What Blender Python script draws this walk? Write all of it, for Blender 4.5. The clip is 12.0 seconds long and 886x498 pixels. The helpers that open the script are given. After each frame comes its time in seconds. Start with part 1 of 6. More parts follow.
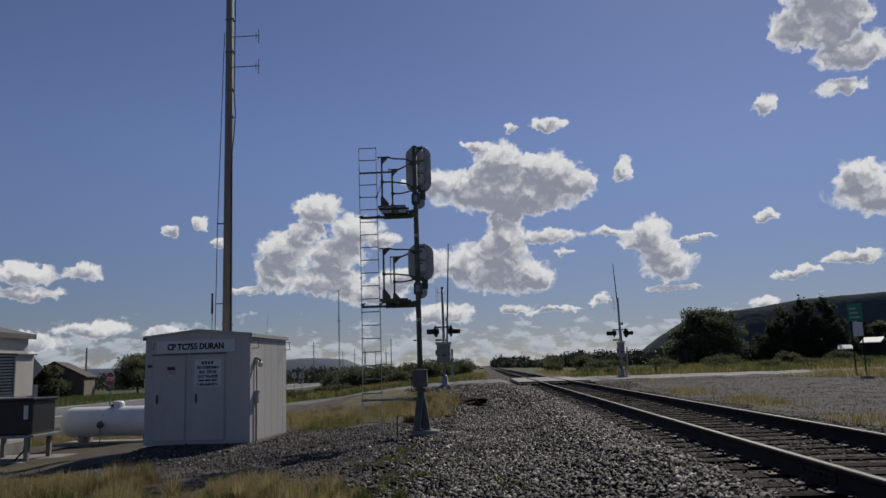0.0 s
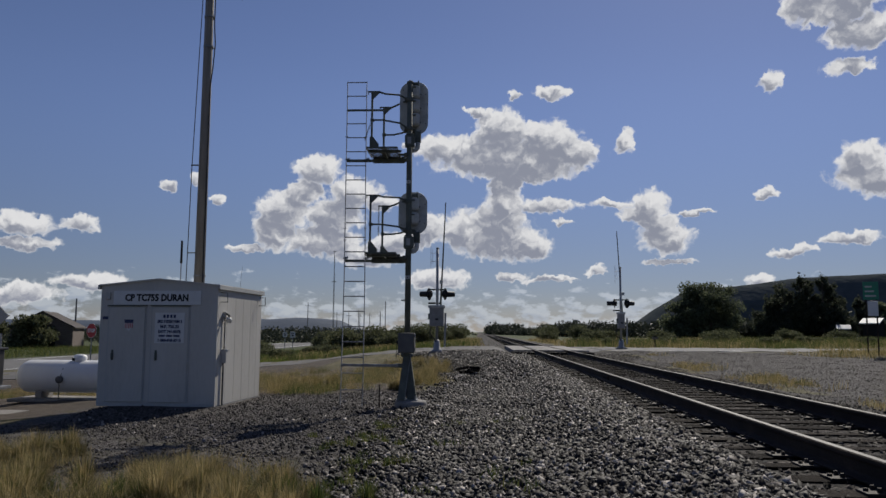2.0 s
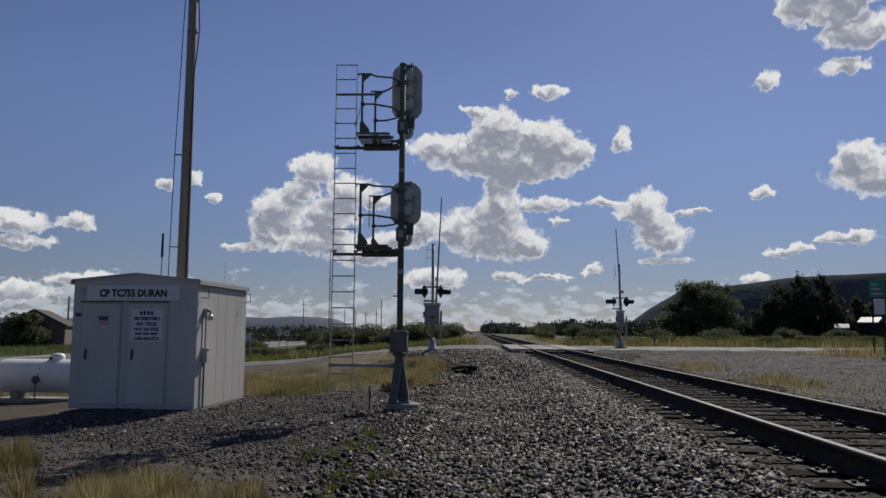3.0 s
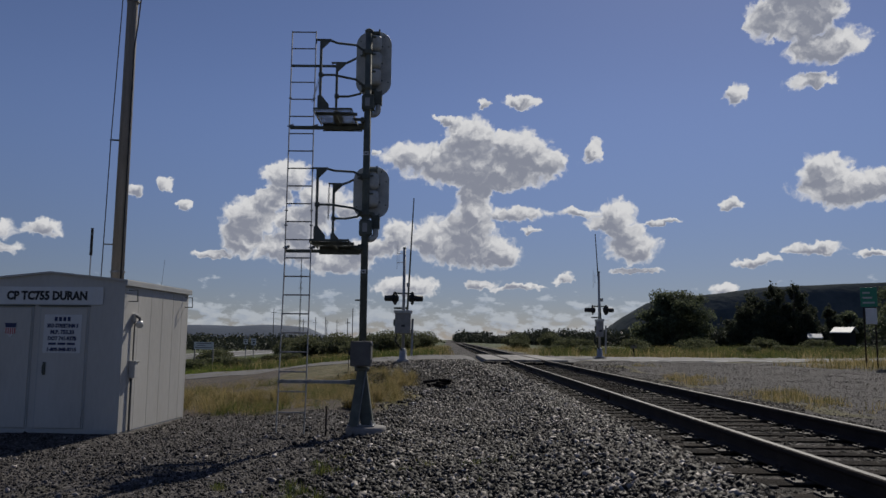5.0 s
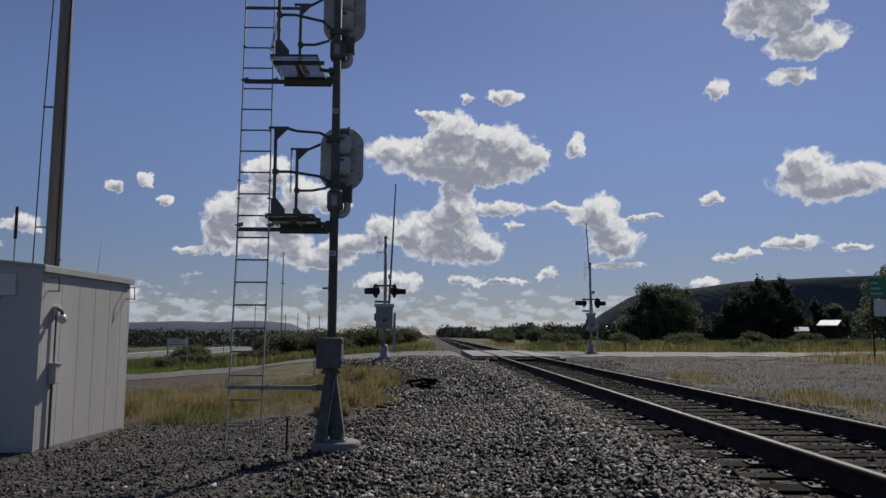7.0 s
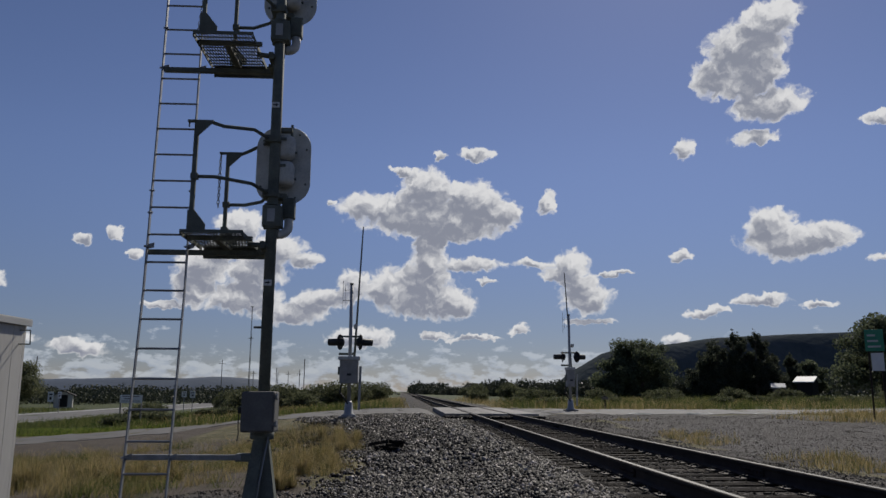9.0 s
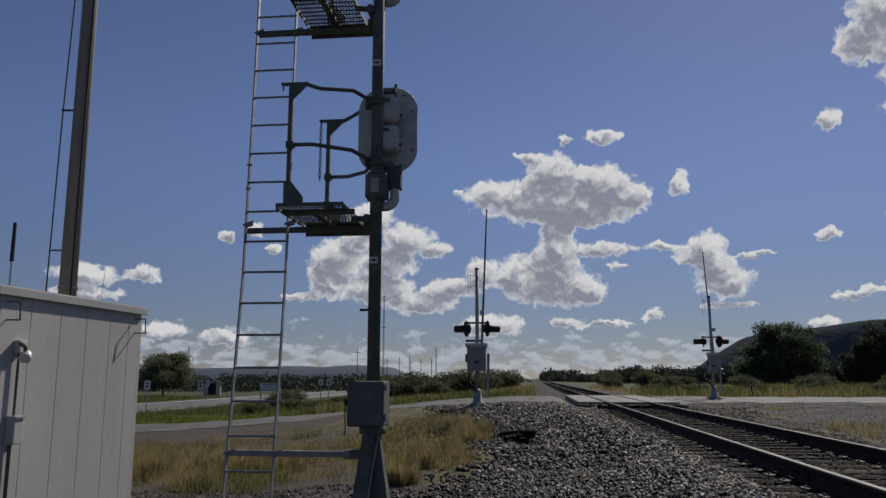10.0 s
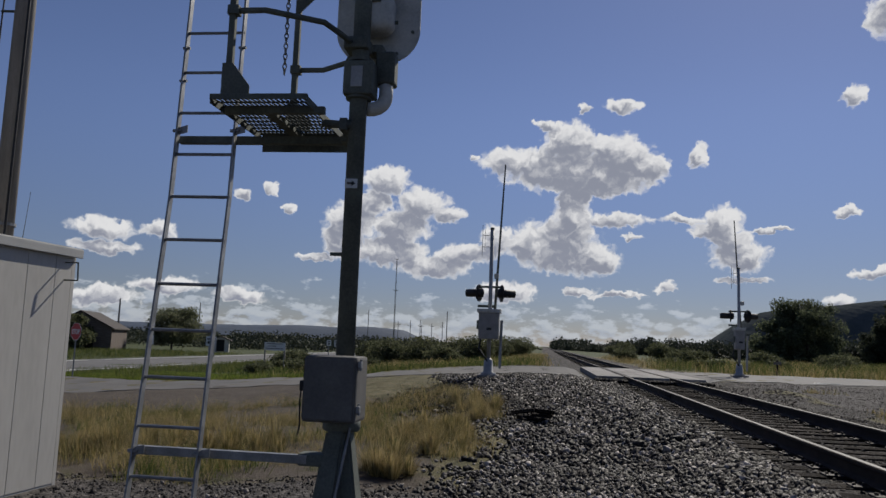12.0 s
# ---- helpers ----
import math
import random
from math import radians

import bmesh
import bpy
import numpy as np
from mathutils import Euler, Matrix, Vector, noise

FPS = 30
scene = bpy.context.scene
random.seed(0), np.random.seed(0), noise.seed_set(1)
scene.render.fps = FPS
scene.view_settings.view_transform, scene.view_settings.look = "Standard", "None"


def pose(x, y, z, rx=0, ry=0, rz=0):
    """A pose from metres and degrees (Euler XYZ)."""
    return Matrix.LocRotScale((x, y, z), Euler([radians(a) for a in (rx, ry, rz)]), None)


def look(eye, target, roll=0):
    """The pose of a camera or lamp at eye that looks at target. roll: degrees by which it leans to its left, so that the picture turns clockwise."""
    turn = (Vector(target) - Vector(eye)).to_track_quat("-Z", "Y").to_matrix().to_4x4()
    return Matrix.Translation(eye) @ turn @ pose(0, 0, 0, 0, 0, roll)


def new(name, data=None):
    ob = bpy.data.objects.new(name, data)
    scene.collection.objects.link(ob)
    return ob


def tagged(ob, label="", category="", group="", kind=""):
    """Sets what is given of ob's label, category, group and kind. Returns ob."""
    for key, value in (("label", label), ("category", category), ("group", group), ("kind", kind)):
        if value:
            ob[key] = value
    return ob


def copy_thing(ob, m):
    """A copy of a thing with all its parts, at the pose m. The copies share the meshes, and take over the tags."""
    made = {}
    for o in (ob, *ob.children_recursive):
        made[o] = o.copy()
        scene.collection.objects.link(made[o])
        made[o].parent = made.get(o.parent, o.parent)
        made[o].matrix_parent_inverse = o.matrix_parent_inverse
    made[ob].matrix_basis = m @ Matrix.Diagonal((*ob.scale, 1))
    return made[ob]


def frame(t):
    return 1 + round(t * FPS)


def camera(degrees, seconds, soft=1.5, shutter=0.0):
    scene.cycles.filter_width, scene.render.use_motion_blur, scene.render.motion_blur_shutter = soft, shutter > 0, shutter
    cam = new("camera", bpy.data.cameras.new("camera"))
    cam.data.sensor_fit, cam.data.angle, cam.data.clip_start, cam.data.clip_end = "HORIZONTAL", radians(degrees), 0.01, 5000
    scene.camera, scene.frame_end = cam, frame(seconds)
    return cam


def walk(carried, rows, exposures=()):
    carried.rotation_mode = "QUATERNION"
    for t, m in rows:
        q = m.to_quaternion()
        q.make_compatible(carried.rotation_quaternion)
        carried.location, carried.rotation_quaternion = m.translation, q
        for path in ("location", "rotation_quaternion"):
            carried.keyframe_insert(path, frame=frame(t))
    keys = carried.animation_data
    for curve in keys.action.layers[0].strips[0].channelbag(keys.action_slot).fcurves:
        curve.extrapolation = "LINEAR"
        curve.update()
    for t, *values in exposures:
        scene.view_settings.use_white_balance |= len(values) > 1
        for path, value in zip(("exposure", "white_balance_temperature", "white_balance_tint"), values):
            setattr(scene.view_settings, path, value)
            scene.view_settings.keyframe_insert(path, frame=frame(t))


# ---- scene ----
cam = camera(59.0, 12.0)
PATH = [
    (0, (0.153, -4.658, 1.411), (0.059, -2.682, 1.709), -1.8),
    (0.5, (0.138, -4.324, 1.345), (0.08, -2.345, 1.631), 0.3),
    (1, (0.112, -3.794, 1.374), (0.11, -1.807, 1.598), 0.6),
    (1.5, (0.154, -3.257, 1.4), (0.054, -1.267, 1.578), 0.2),
    (2, (0.124, -2.698, 1.403), (0.034, -0.711, 1.613), 0.4),
    (2.5, (0.145, -2.219, 1.392), (0.09, -0.232, 1.612), 0.4),
    (2.7, (0.109, -2.049, 1.387), (0.037, -0.06, 1.586), 0.4),
    (4.3, (0.134, -0.414, 1.395), (0.039, 1.563, 1.682), 0.6),
    (4.5, (0.115, -0.203, 1.407), (-0.005, 1.774, 1.679), 0.4),
    (5, (0.054, 0.274, 1.409), (0.043, 2.261, 1.639), 0.6),
    (5.5, (0.065, 0.837, 1.42), (0.067, 2.812, 1.737), 0.5),
    (6, (0.006, 1.4, 1.417), (-0.053, 3.381, 1.686), 1.7),
    (6.5, (-0.028, 1.854, 1.43), (-0.016, 3.846, 1.597), 0.7),
    (7, (0.012, 2.355, 1.417), (0.044, 4.343, 1.635), 0.3),
    (7.5, (0.01, 2.889, 1.427), (0.168, 4.845, 1.812), 0.7),
    (9.5, (0.149, 4.997, 1.375), (0.171, 6.966, 1.722), -0.2),
    (10, (0.165, 5.491, 1.398), (-0.058, 7.451, 1.724), 0.1),
    (10.5, (0.129, 6.01, 1.413), (-0.042, 7.983, 1.688), 1.5),
    (11, (0.134, 6.572, 1.425), (-0.153, 8.533, 1.699), 1.2),
    (11.5, (0.072, 7.11, 1.392), (-0.316, 9.053, 1.663), 1.7),
    (12, (-0.024, 7.601, 1.476), (-0.283, 9.57, 1.713), 2.2),
]
walk(cam, [(t, look(eye, target, roll)) for t, eye, target, roll in PATH],
     exposures=[(0, -0.05), (1, -0.05), (1.5, -0.12), (2, 0.03), (2.5, 0.06), (4.5, -0.05), (5, -0.12), (6, 0.0), (7, 0.02), (9.5, -0.10), (10, -0.15), (10.5, -0.15), (11.5, 0.0), (12, 0.04)])

# ---------------------------------------------------------------- world and sun
SUN_AZ, SUN_EL = 21.0, 39.5          # degrees right of +y, above the horizon
sun_way = Vector((math.sin(radians(SUN_AZ)) * math.cos(radians(SUN_EL)),
                  math.cos(radians(SUN_AZ)) * math.cos(radians(SUN_EL)), math.sin(radians(SUN_EL))))
sun_data = bpy.data.lights.new("sun", "SUN")
sun_data.energy, sun_data.angle, sun_data.color = 3.8, radians(0.6), (1.0, 0.94, 0.84)
sun = new("sun", sun_data)
sun.matrix_world = look(sun_way * 100, (0, 0, 0))

SKY_STRENGTH = 0.060
world = bpy.data.worlds.new("sky")
scene.world = world
world.use_nodes = True
WN, WL = world.node_tree.nodes, world.node_tree.links
WN.clear()


def wmath(op, a, b=None, c=None):
    n = WN.new("ShaderNodeMath")
    n.operation = op
    for i, v in enumerate((a, b, c)):
        if v is None:
            continue
        if isinstance(v, (int, float)):
            n.inputs[i].default_value = v
        else:
            WL.new(v, n.inputs[i])
    return n.outputs[0]


def wvec(op, a, b=None, c=None):
    n = WN.new("ShaderNodeVectorMath")
    n.operation = op
    for i, v in enumerate((a, b, c)):
        if v is None:
            continue
        if isinstance(v, tuple):
            n.inputs[i].default_value = v
        else:
            WL.new(v, n.inputs[i])
    return n.outputs["Value"] if op == "LENGTH" else n.outputs[0]


def wsmooth(x, lo, hi, out_lo=0.0, out_hi=1.0):
    n = WN.new("ShaderNodeMapRange")
    n.interpolation_type = "SMOOTHSTEP"
    for i, v in enumerate((x, lo, hi, out_lo, out_hi)):
        if isinstance(v, (int, float)):
            n.inputs[i].default_value = v
        else:
            WL.new(v, n.inputs[i])
    return n.outputs[0]


def wnoise(vec, scale, detail, rough=0.55):
    n = WN.new("ShaderNodeTexNoise")
    n.inputs["Scale"].default_value, n.inputs["Detail"].default_value, n.inputs["Roughness"].default_value = scale, detail, rough
    WL.new(vec, n.inputs["Vector"])
    return n


def wmix(fac, a, b):
    n = WN.new("ShaderNodeMix")
    n.data_type = "RGBA"
    for i, v in ((0, fac), (6, a), (7, b)):
        if isinstance(v, (int, float, tuple)):
            n.inputs[i].default_value = v
        else:
            WL.new(v, n.inputs[i])
    return n.outputs[2]


sky = WN.new("ShaderNodeTexSky")
sky.sky_type, sky.sun_disc = "NISHITA", False
sky.sun_elevation, sky.sun_rotation = radians(SUN_EL), radians(SUN_AZ)
sky.altitude, sky.air_density, sky.dust_density, sky.ozone_density = 1900, 1.0, 0.5, 1.6

coord = WN.new("ShaderNodeTexCoord").outputs["Generated"]
split = WN.new("ShaderNodeSeparateXYZ")
WL.new(coord, split.inputs[0])
az = wmath("MULTIPLY", wmath("ARCTAN2", split.outputs[0], split.outputs[1]), 57.2958)
el = wmath("MULTIPLY", wmath("ARCSINE", split.outputs[2]), 57.2958)
join = WN.new("ShaderNodeCombineXYZ")
WL.new(az, join.inputs[0])
WL.new(el, join.inputs[1])
flat = join.outputs[0]
# billowing outline: the sky's coordinates are pushed about at three scales
push1 = wvec("SUBTRACT", wnoise(flat, 0.55, 3).outputs["Color"], (0.5, 0.5, 0.5))
push2 = wvec("SUBTRACT", wnoise(flat, 1.6, 5, 0.58).outputs["Color"], (0.5, 0.5, 0.5))
bent = wvec("MULTIPLY_ADD", push1, (1.9, 1.3, 0.0), flat)
bent = wvec("MULTIPLY_ADD", push2, (0.95, 0.85, 0.0), bent)
cloud_lobes = []


def lobe(a, e, ra, re):
    """A lump of a cumulus cloud: azimuth, elevation and half sizes in degrees."""
    cloud_lobes.append((a, e, ra * 1.06, re * 1.08))


# the broad cloud over the track
lobe(2.3, 12.6, 6.2, 1.5); lobe(1.7, 14.7, 2.2, 1.5); lobe(-2.8, 13.3, 2.2, 1.1); lobe(5.6, 13.6, 2.3, 1.7); lobe(7.2, 12.8, 1.7, 1.2)
lobe(3.4, 11.6, 4.0, 0.8); lobe(1.9, 10.7, 1.3, 0.8); lobe(26.2, 21.6, 1.8, 1.2); lobe(0.0, 15.8, 0.9, 0.5); lobe(4.0, 14.4, 1.3, 1.0); lobe(-0.6, 13.2, 2.0, 1.1)
# the tower under it
lobe(1.4, 6.8, 3.5, 1.5); lobe(1.9, 9.4, 1.5, 1.4); lobe(-1.2, 7.4, 1.6, 1.5); lobe(3.7, 6.3, 1.7, 1.2); lobe(1.6, 8.2, 2.2, 1.3)
lobe(5.0, 9.2, 2.6, 0.55); lobe(6.3, 8.0, 0.7, 0.3); lobe(9.7, 9.2, 1.7, 0.35)
# the cloud over the gate mast
lobe(12.2, 8.9, 1.4, 1.2); lobe(11.4, 8.4, 1.3, 0.6); lobe(13.4, 6.6, 2.1, 1.2); lobe(13.7, 5.0, 2.0, 0.22); lobe(15.4, 8.5, 1.5, 0.22)
lobe(12.9, 7.7, 1.6, 0.9); lobe(-5.8, 6.6, 2.2, 0.8); lobe(-10.6, 8.4, 2.4, 1.1); lobe(-12.8, 10.0, 1.3, 0.9)
# small tufts
lobe(10.8, 13.5, 0.7, 0.9); lobe(5.5, 17.2, 1.5, 0.5); lobe(2.6, 17.1, 0.4, 0.4); lobe(-0.7, 16.0, 0.6, 0.3); lobe(-5.3, 13.6, 0.4, 0.3)
# the cloud behind the signal
lobe(-11.8, 11.6, 1.9, 1.1); lobe(-14.3, 8.7, 2.1, 1.3); lobe(-9.3, 10.0, 2.0, 1.2); lobe(-7.0, 9.2, 1.4, 0.7)
lobe(-11.4, 6.5, 3.3, 1.2); lobe(-8.0, 5.6, 3.0, 0.9); lobe(-15.0, 7.0, 1.4, 1.3); lobe(-3.6, 7.6, 1.4, 1.2)
# the high cloud near the sun
lobe(25.2, 23.2, 3.0, 1.8); lobe(26.6, 19.3, 2.7, 1.2); lobe(22.9, 21.6, 1.6, 1.3); lobe(27.0, 24.8, 2.3, 1.2); lobe(25.0, 20.9, 1.9, 1.0)
lobe(20.7, 17.0, 0.8, 0.7); lobe(25.6, 17.2, 1.7, 0.5); lobe(33.2, 17.5, 1.0, 0.4)
# clouds over the hill
lobe(27.4, 10.1, 3.4, 1.2); lobe(26.0, 11.4, 1.6, 1.0); lobe(29.3, 10.3, 2.0, 1.0); lobe(20.0, 9.3, 1.0, 0.45)
lobe(21.6, 5.6, 1.5, 0.35); lobe(25.0, 6.2, 2.2, 0.4); lobe(28.6, 5.8, 1.1, 0.25); lobe(33.7, 8.8, 1.7, 0.4); lobe(19.6, 3.6, 1.0, 0.5); lobe(36.0, 7.0, 1.6, 1.0)
# low flat clouds
lobe(2.4, 4.1, 1.3, 0.35); lobe(5.3, 3.8, 2.2, 0.22); lobe(8.5, 4.5, 1.0, 0.35); lobe(-3.0, 3.8, 2.4, 0.9)
lobe(-31.2, 6.9, 2.2, 0.8); lobe(-27.7, 6.9, 1.4, 0.6); lobe(-31.0, 5.6, 2.4, 0.5); lobe(-22.2, 9.9, 0.6, 0.35); lobe(-20.3, 10.5, 0.6, 0.45)
lobe(-16.8, 5.8, 1.4, 0.35); lobe(-18.9, 9.3, 0.5, 0.4); lobe(-26.9, 3.2, 2.3, 0.7); lobe(-31.0, 2.3, 2.4, 0.7); lobe(-22.0, 2.8, 2.0, 0.6)



def cloud_field(shift_az, shift_el):
    """How far outside the clouds a place of the sky lies: under 1 inside a lump."""
    near = None
    for a, e, ra, re in cloud_lobes:
        k = min(1.0, re / 1.2)
        d = wvec("LENGTH", wvec("MULTIPLY_ADD", bent, (1 / ra, 1 / re, 0.0), (-(a - shift_az * k) / ra, -(e - shift_el * k) / re, 0.0)))
        if near is None:
            near = d
        else:
            n = WN.new("ShaderNodeMath")
            n.operation = "SMOOTH_MIN"
            WL.new(near, n.inputs[0])
            WL.new(d, n.inputs[1])
            n.inputs[2].default_value = 0.2
            near = n.outputs[0]
    return near


field = cloud_field(0.0, 0.0)
sunward = cloud_field(0.35, 1.0)
fine = wnoise(bent, 1.5, 6, 0.5).outputs["Fac"]
body = wmath("SUBTRACT", wmath("ADD", wmath("MULTIPLY", fine, 0.75), 0.58), field)       # over 0: inside a cloud
cover = wsmooth(body, -0.07, 0.24)
# a low bank of small broken cumulus towards the horizon
stretch = wvec("MULTIPLY", flat, (0.5, 1.05, 0.0))
bank_noise = wnoise(stretch, 1.0, 7, 0.6).outputs["Fac"]
bank_above = wnoise(wvec("ADD", stretch, (0.05, 0.34, 0.0)), 1.0, 4, 0.55).outputs["Fac"]
bank_top = wsmooth(el, 0.6, 8.0, 0.075, -0.40)
bank_body = wmath("ADD", wmath("SUBTRACT", bank_noise, 0.48), bank_top)
bank = wmath("MULTIPLY", wsmooth(bank_body, 0.0, 0.11), wsmooth(el, -1.0, 0.6))
# shading inside the clouds: lit billows towards the sun, grey thick bases
deep = wmath("SUBTRACT", wmath("ADD", wmath("MULTIPLY", wnoise(bent, 0.8, 3, 0.5).outputs["Fac"], 1.15), 0.52), sunward)
billow = wnoise(wvec("ADD", bent, (0.14, 0.42, 0.0)), 1.5, 4, 0.5).outputs["Fac"]
relief = wmath("MULTIPLY", wmath("SUBTRACT", billow, fine), 1.0)
grey = wsmooth(wmath("ADD", wmath("MULTIPLY", wsmooth(deep, -0.45, 1.0), wsmooth(body, -0.05, 0.35)), relief), 0.0, 1.0)
cloud_colour = wmix(grey, (0.71, 0.71, 0.72, 1.0), (0.25, 0.268, 0.33, 1.0))
bank_colour = wmix(wsmooth(wmath("SUBTRACT", bank_above, bank_noise), -0.10, 0.12), (0.54, 0.585, 0.65, 1.0), (0.40, 0.46, 0.57, 1.0))

sky_col = wvec("MULTIPLY", sky.outputs[0], (SKY_STRENGTH * 0.95, SKY_STRENGTH * 0.905, SKY_STRENGTH * 1.08))
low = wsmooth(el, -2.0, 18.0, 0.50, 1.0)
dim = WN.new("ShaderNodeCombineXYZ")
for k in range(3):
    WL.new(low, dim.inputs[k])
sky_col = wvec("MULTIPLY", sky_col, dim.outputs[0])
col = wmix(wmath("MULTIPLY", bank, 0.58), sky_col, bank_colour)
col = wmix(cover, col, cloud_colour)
back = WN.new("ShaderNodeBackground")
WL.new(col, back.inputs[0])
out = WN.new("ShaderNodeOutputWorld")
WL.new(back.outputs[0], out.inputs[0])

# ---------------------------------------------------------------- materials


def surface(name, colours, rough=0.8, metal=0.0, scale=6.0, fine=60.0, bump=0.2, island=0.0, per_object=0.0, spread=0.5, stretch=(1, 1, 1), dist=0.01, spec=0.4):
    """A painted, stony, wooden or leafy surface: colours mixed by two scales of noise, with fine relief."""
    m = bpy.data.materials.new(name)
    m.use_nodes = True
    n, l = m.node_tree.nodes, m.node_tree.links
    b = n["Principled BSDF"]
    b.inputs["Metallic"].default_value = metal
    b.inputs["Specular IOR Level"].default_value = spec
    tc = n.new("ShaderNodeTexCoord")
    mp = n.new("ShaderNodeMapping")
    mp.inputs["Scale"].default_value = stretch
    l.new(tc.outputs["Object"], mp.inputs[0])
    big, small = n.new("ShaderNodeTexNoise"), n.new("ShaderNodeTexNoise")
    for t, s, d in ((big, scale, 4), (small, fine, 3)):
        t.inputs["Scale"].default_value, t.inputs["Detail"].default_value = s, d
        l.new(mp.outputs[0], t.inputs["Vector"])
    add = n.new("ShaderNodeMath")
    add.operation = "ADD"
    half = n.new("ShaderNodeMath")
    half.operation, half.inputs[1].default_value = "MULTIPLY_ADD", 0.5
    half.inputs[2].default_value = -0.25
    l.new(small.outputs["Fac"], half.inputs[0])
    l.new(big.outputs["Fac"], add.inputs[0])
    l.new(half.outputs[0], add.inputs[1])
    fac = add.outputs[0]
    if island or per_object:
        src = n.new("ShaderNodeNewGeometry").outputs["Random Per Island"] if island else n.new("ShaderNodeObjectInfo").outputs["Random"]
        k = n.new("ShaderNodeMath")
        k.operation, k.inputs[1].default_value, k.inputs[2].default_value = "MULTIPLY_ADD", island or per_object, -0.5 * (island or per_object)
        l.new(src, k.inputs[0])
        a2 = n.new("ShaderNodeMath")
        a2.operation = "ADD"
        l.new(fac, a2.inputs[0])
        l.new(k.outputs[0], a2.inputs[1])
        fac = a2.outputs[0]
    ramp = n.new("ShaderNodeValToRGB")
    e = ramp.color_ramp.elements
    while len(e) < len(colours):
        e.new(0.5)
    for i, c in enumerate(colours):
        e[i].position = 0.5 - spread / 2 + spread * i / max(1, len(colours) - 1)
        e[i].color = (*c, 1.0)
    l.new(fac, ramp.inputs[0])
    l.new(ramp.outputs[0], b.inputs["Base Color"])
    rr = n.new("ShaderNodeMapRange")
    rr.inputs[3].default_value, rr.inputs[4].default_value = max(0.05, rough - 0.12), min(1.0, rough + 0.12)
    l.new(big.outputs["Fac"], rr.inputs[0])
    l.new(rr.outputs[0], b.inputs["Roughness"])
    if bump:
        bp = n.new("ShaderNodeBump")
        bp.inputs["Strength"].default_value, bp.inputs["Distance"].default_value = bump, dist
        l.new(small.outputs["Fac"], bp.inputs["Height"])
        l.new(bp.outputs[0], b.inputs["Normal"])
    return m


def leafy(name, colours, thin=0.45, **kw):
    """Foliage: a surface that lets some light through."""
    m = surface(name, colours, rough=0.65, scale=1.2, fine=9.0, bump=0.0, island=0.9, spec=0.08, **kw)
    n, l = m.node_tree.nodes, m.node_tree.links
    ramp = [x for x in n if x.type == "VALTORGB"][0]
    tr = n.new("ShaderNodeBsdfTranslucent")
    mixer = n.new("ShaderNodeMixShader")
    mixer.inputs[0].default_value = thin
    l.new(ramp.outputs[0], tr.inputs[0])
    l.new(n["Principled BSDF"].outputs[0], mixer.inputs[1])
    l.new(tr.outputs[0], mixer.inputs[2])
    l.new(mixer.outputs[0], n["Material Output"].inputs[0])
    return m


M_STONE = surface("ballast_stone", [(0.007, 0.006, 0.0056), (0.014, 0.012, 0.011), (0.021, 0.018, 0.0165), (0.033, 0.028, 0.0255), (0.075, 0.064, 0.058), (0.38, 0.345, 0.32)], spec=0.3, rough=0.72, scale=3.0, fine=40.0, bump=0.35, island=1.0, spread=1.1)
M_FINE = surface("fine_grey_gravel", [(0.022, 0.02, 0.0185), (0.05, 0.045, 0.041), (0.09, 0.081, 0.075), (0.17, 0.155, 0.145)], spec=0.2, rough=0.85, scale=3.0, fine=40.0, bump=0.3, island=0.9, spread=1.0)
M_CINDER = surface("dark_stone", [(0.006, 0.0053, 0.005), (0.013, 0.0115, 0.0105), (0.022, 0.019, 0.0175), (0.085, 0.075, 0.068)], spec=0.15, rough=0.8, scale=3.0, fine=40.0, bump=0.3, island=0.9, spread=1.0)
M_PAINT_GREY = surface("grey_cabin_paint", [(0.41, 0.395, 0.365), (0.47, 0.455, 0.42), (0.51, 0.495, 0.46)], rough=0.6, scale=1.3, fine=22.0, bump=0.05, stretch=(1, 1, 0.25))
M_TRIM = surface("cabin_trim_paint", [(0.37, 0.375, 0.36), (0.44, 0.44, 0.425)], rough=0.5, scale=3.0, bump=0.04)
M_SIGN_WHITE = surface("white_sign_sheet", [(0.56, 0.565, 0.56), (0.64, 0.645, 0.64)], rough=0.4, scale=4.0, bump=0.02)
M_BLACK_INK = surface("black_lettering", [(0.012, 0.012, 0.014), (0.02, 0.02, 0.022)], rough=0.5, bump=0.0)
M_BLUE_INK = surface("dark_blue_print", [(0.02, 0.03, 0.09), (0.03, 0.04, 0.11)], rough=0.5, bump=0.0)
M_RED = surface("red_sign_sheet", [(0.38, 0.025, 0.03), (0.46, 0.035, 0.04)], rough=0.4, bump=0.02)
M_GREEN_SIGN = surface("green_sign_sheet", [(0.02, 0.17, 0.10), (0.03, 0.22, 0.13)], rough=0.45, bump=0.02)
M_SIGNAL = surface("weathered_signal_paint", [(0.072, 0.082, 0.072), (0.112, 0.124, 0.108), (0.165, 0.178, 0.155)], rough=0.75, metal=0.0, scale=5.0, fine=70.0, bump=0.08, spec=0.25)
M_HEAD = surface("grey_signal_enamel", [(0.33, 0.335, 0.32), (0.47, 0.475, 0.45), (0.58, 0.58, 0.545)], rough=0.6, scale=7.0, fine=50.0, bump=0.08)
M_BOX = surface("grey_junction_enamel", [(0.10, 0.098, 0.092), (0.128, 0.124, 0.116), (0.16, 0.155, 0.145)], rough=0.72, scale=6.0, bump=0.06, spec=0.25)
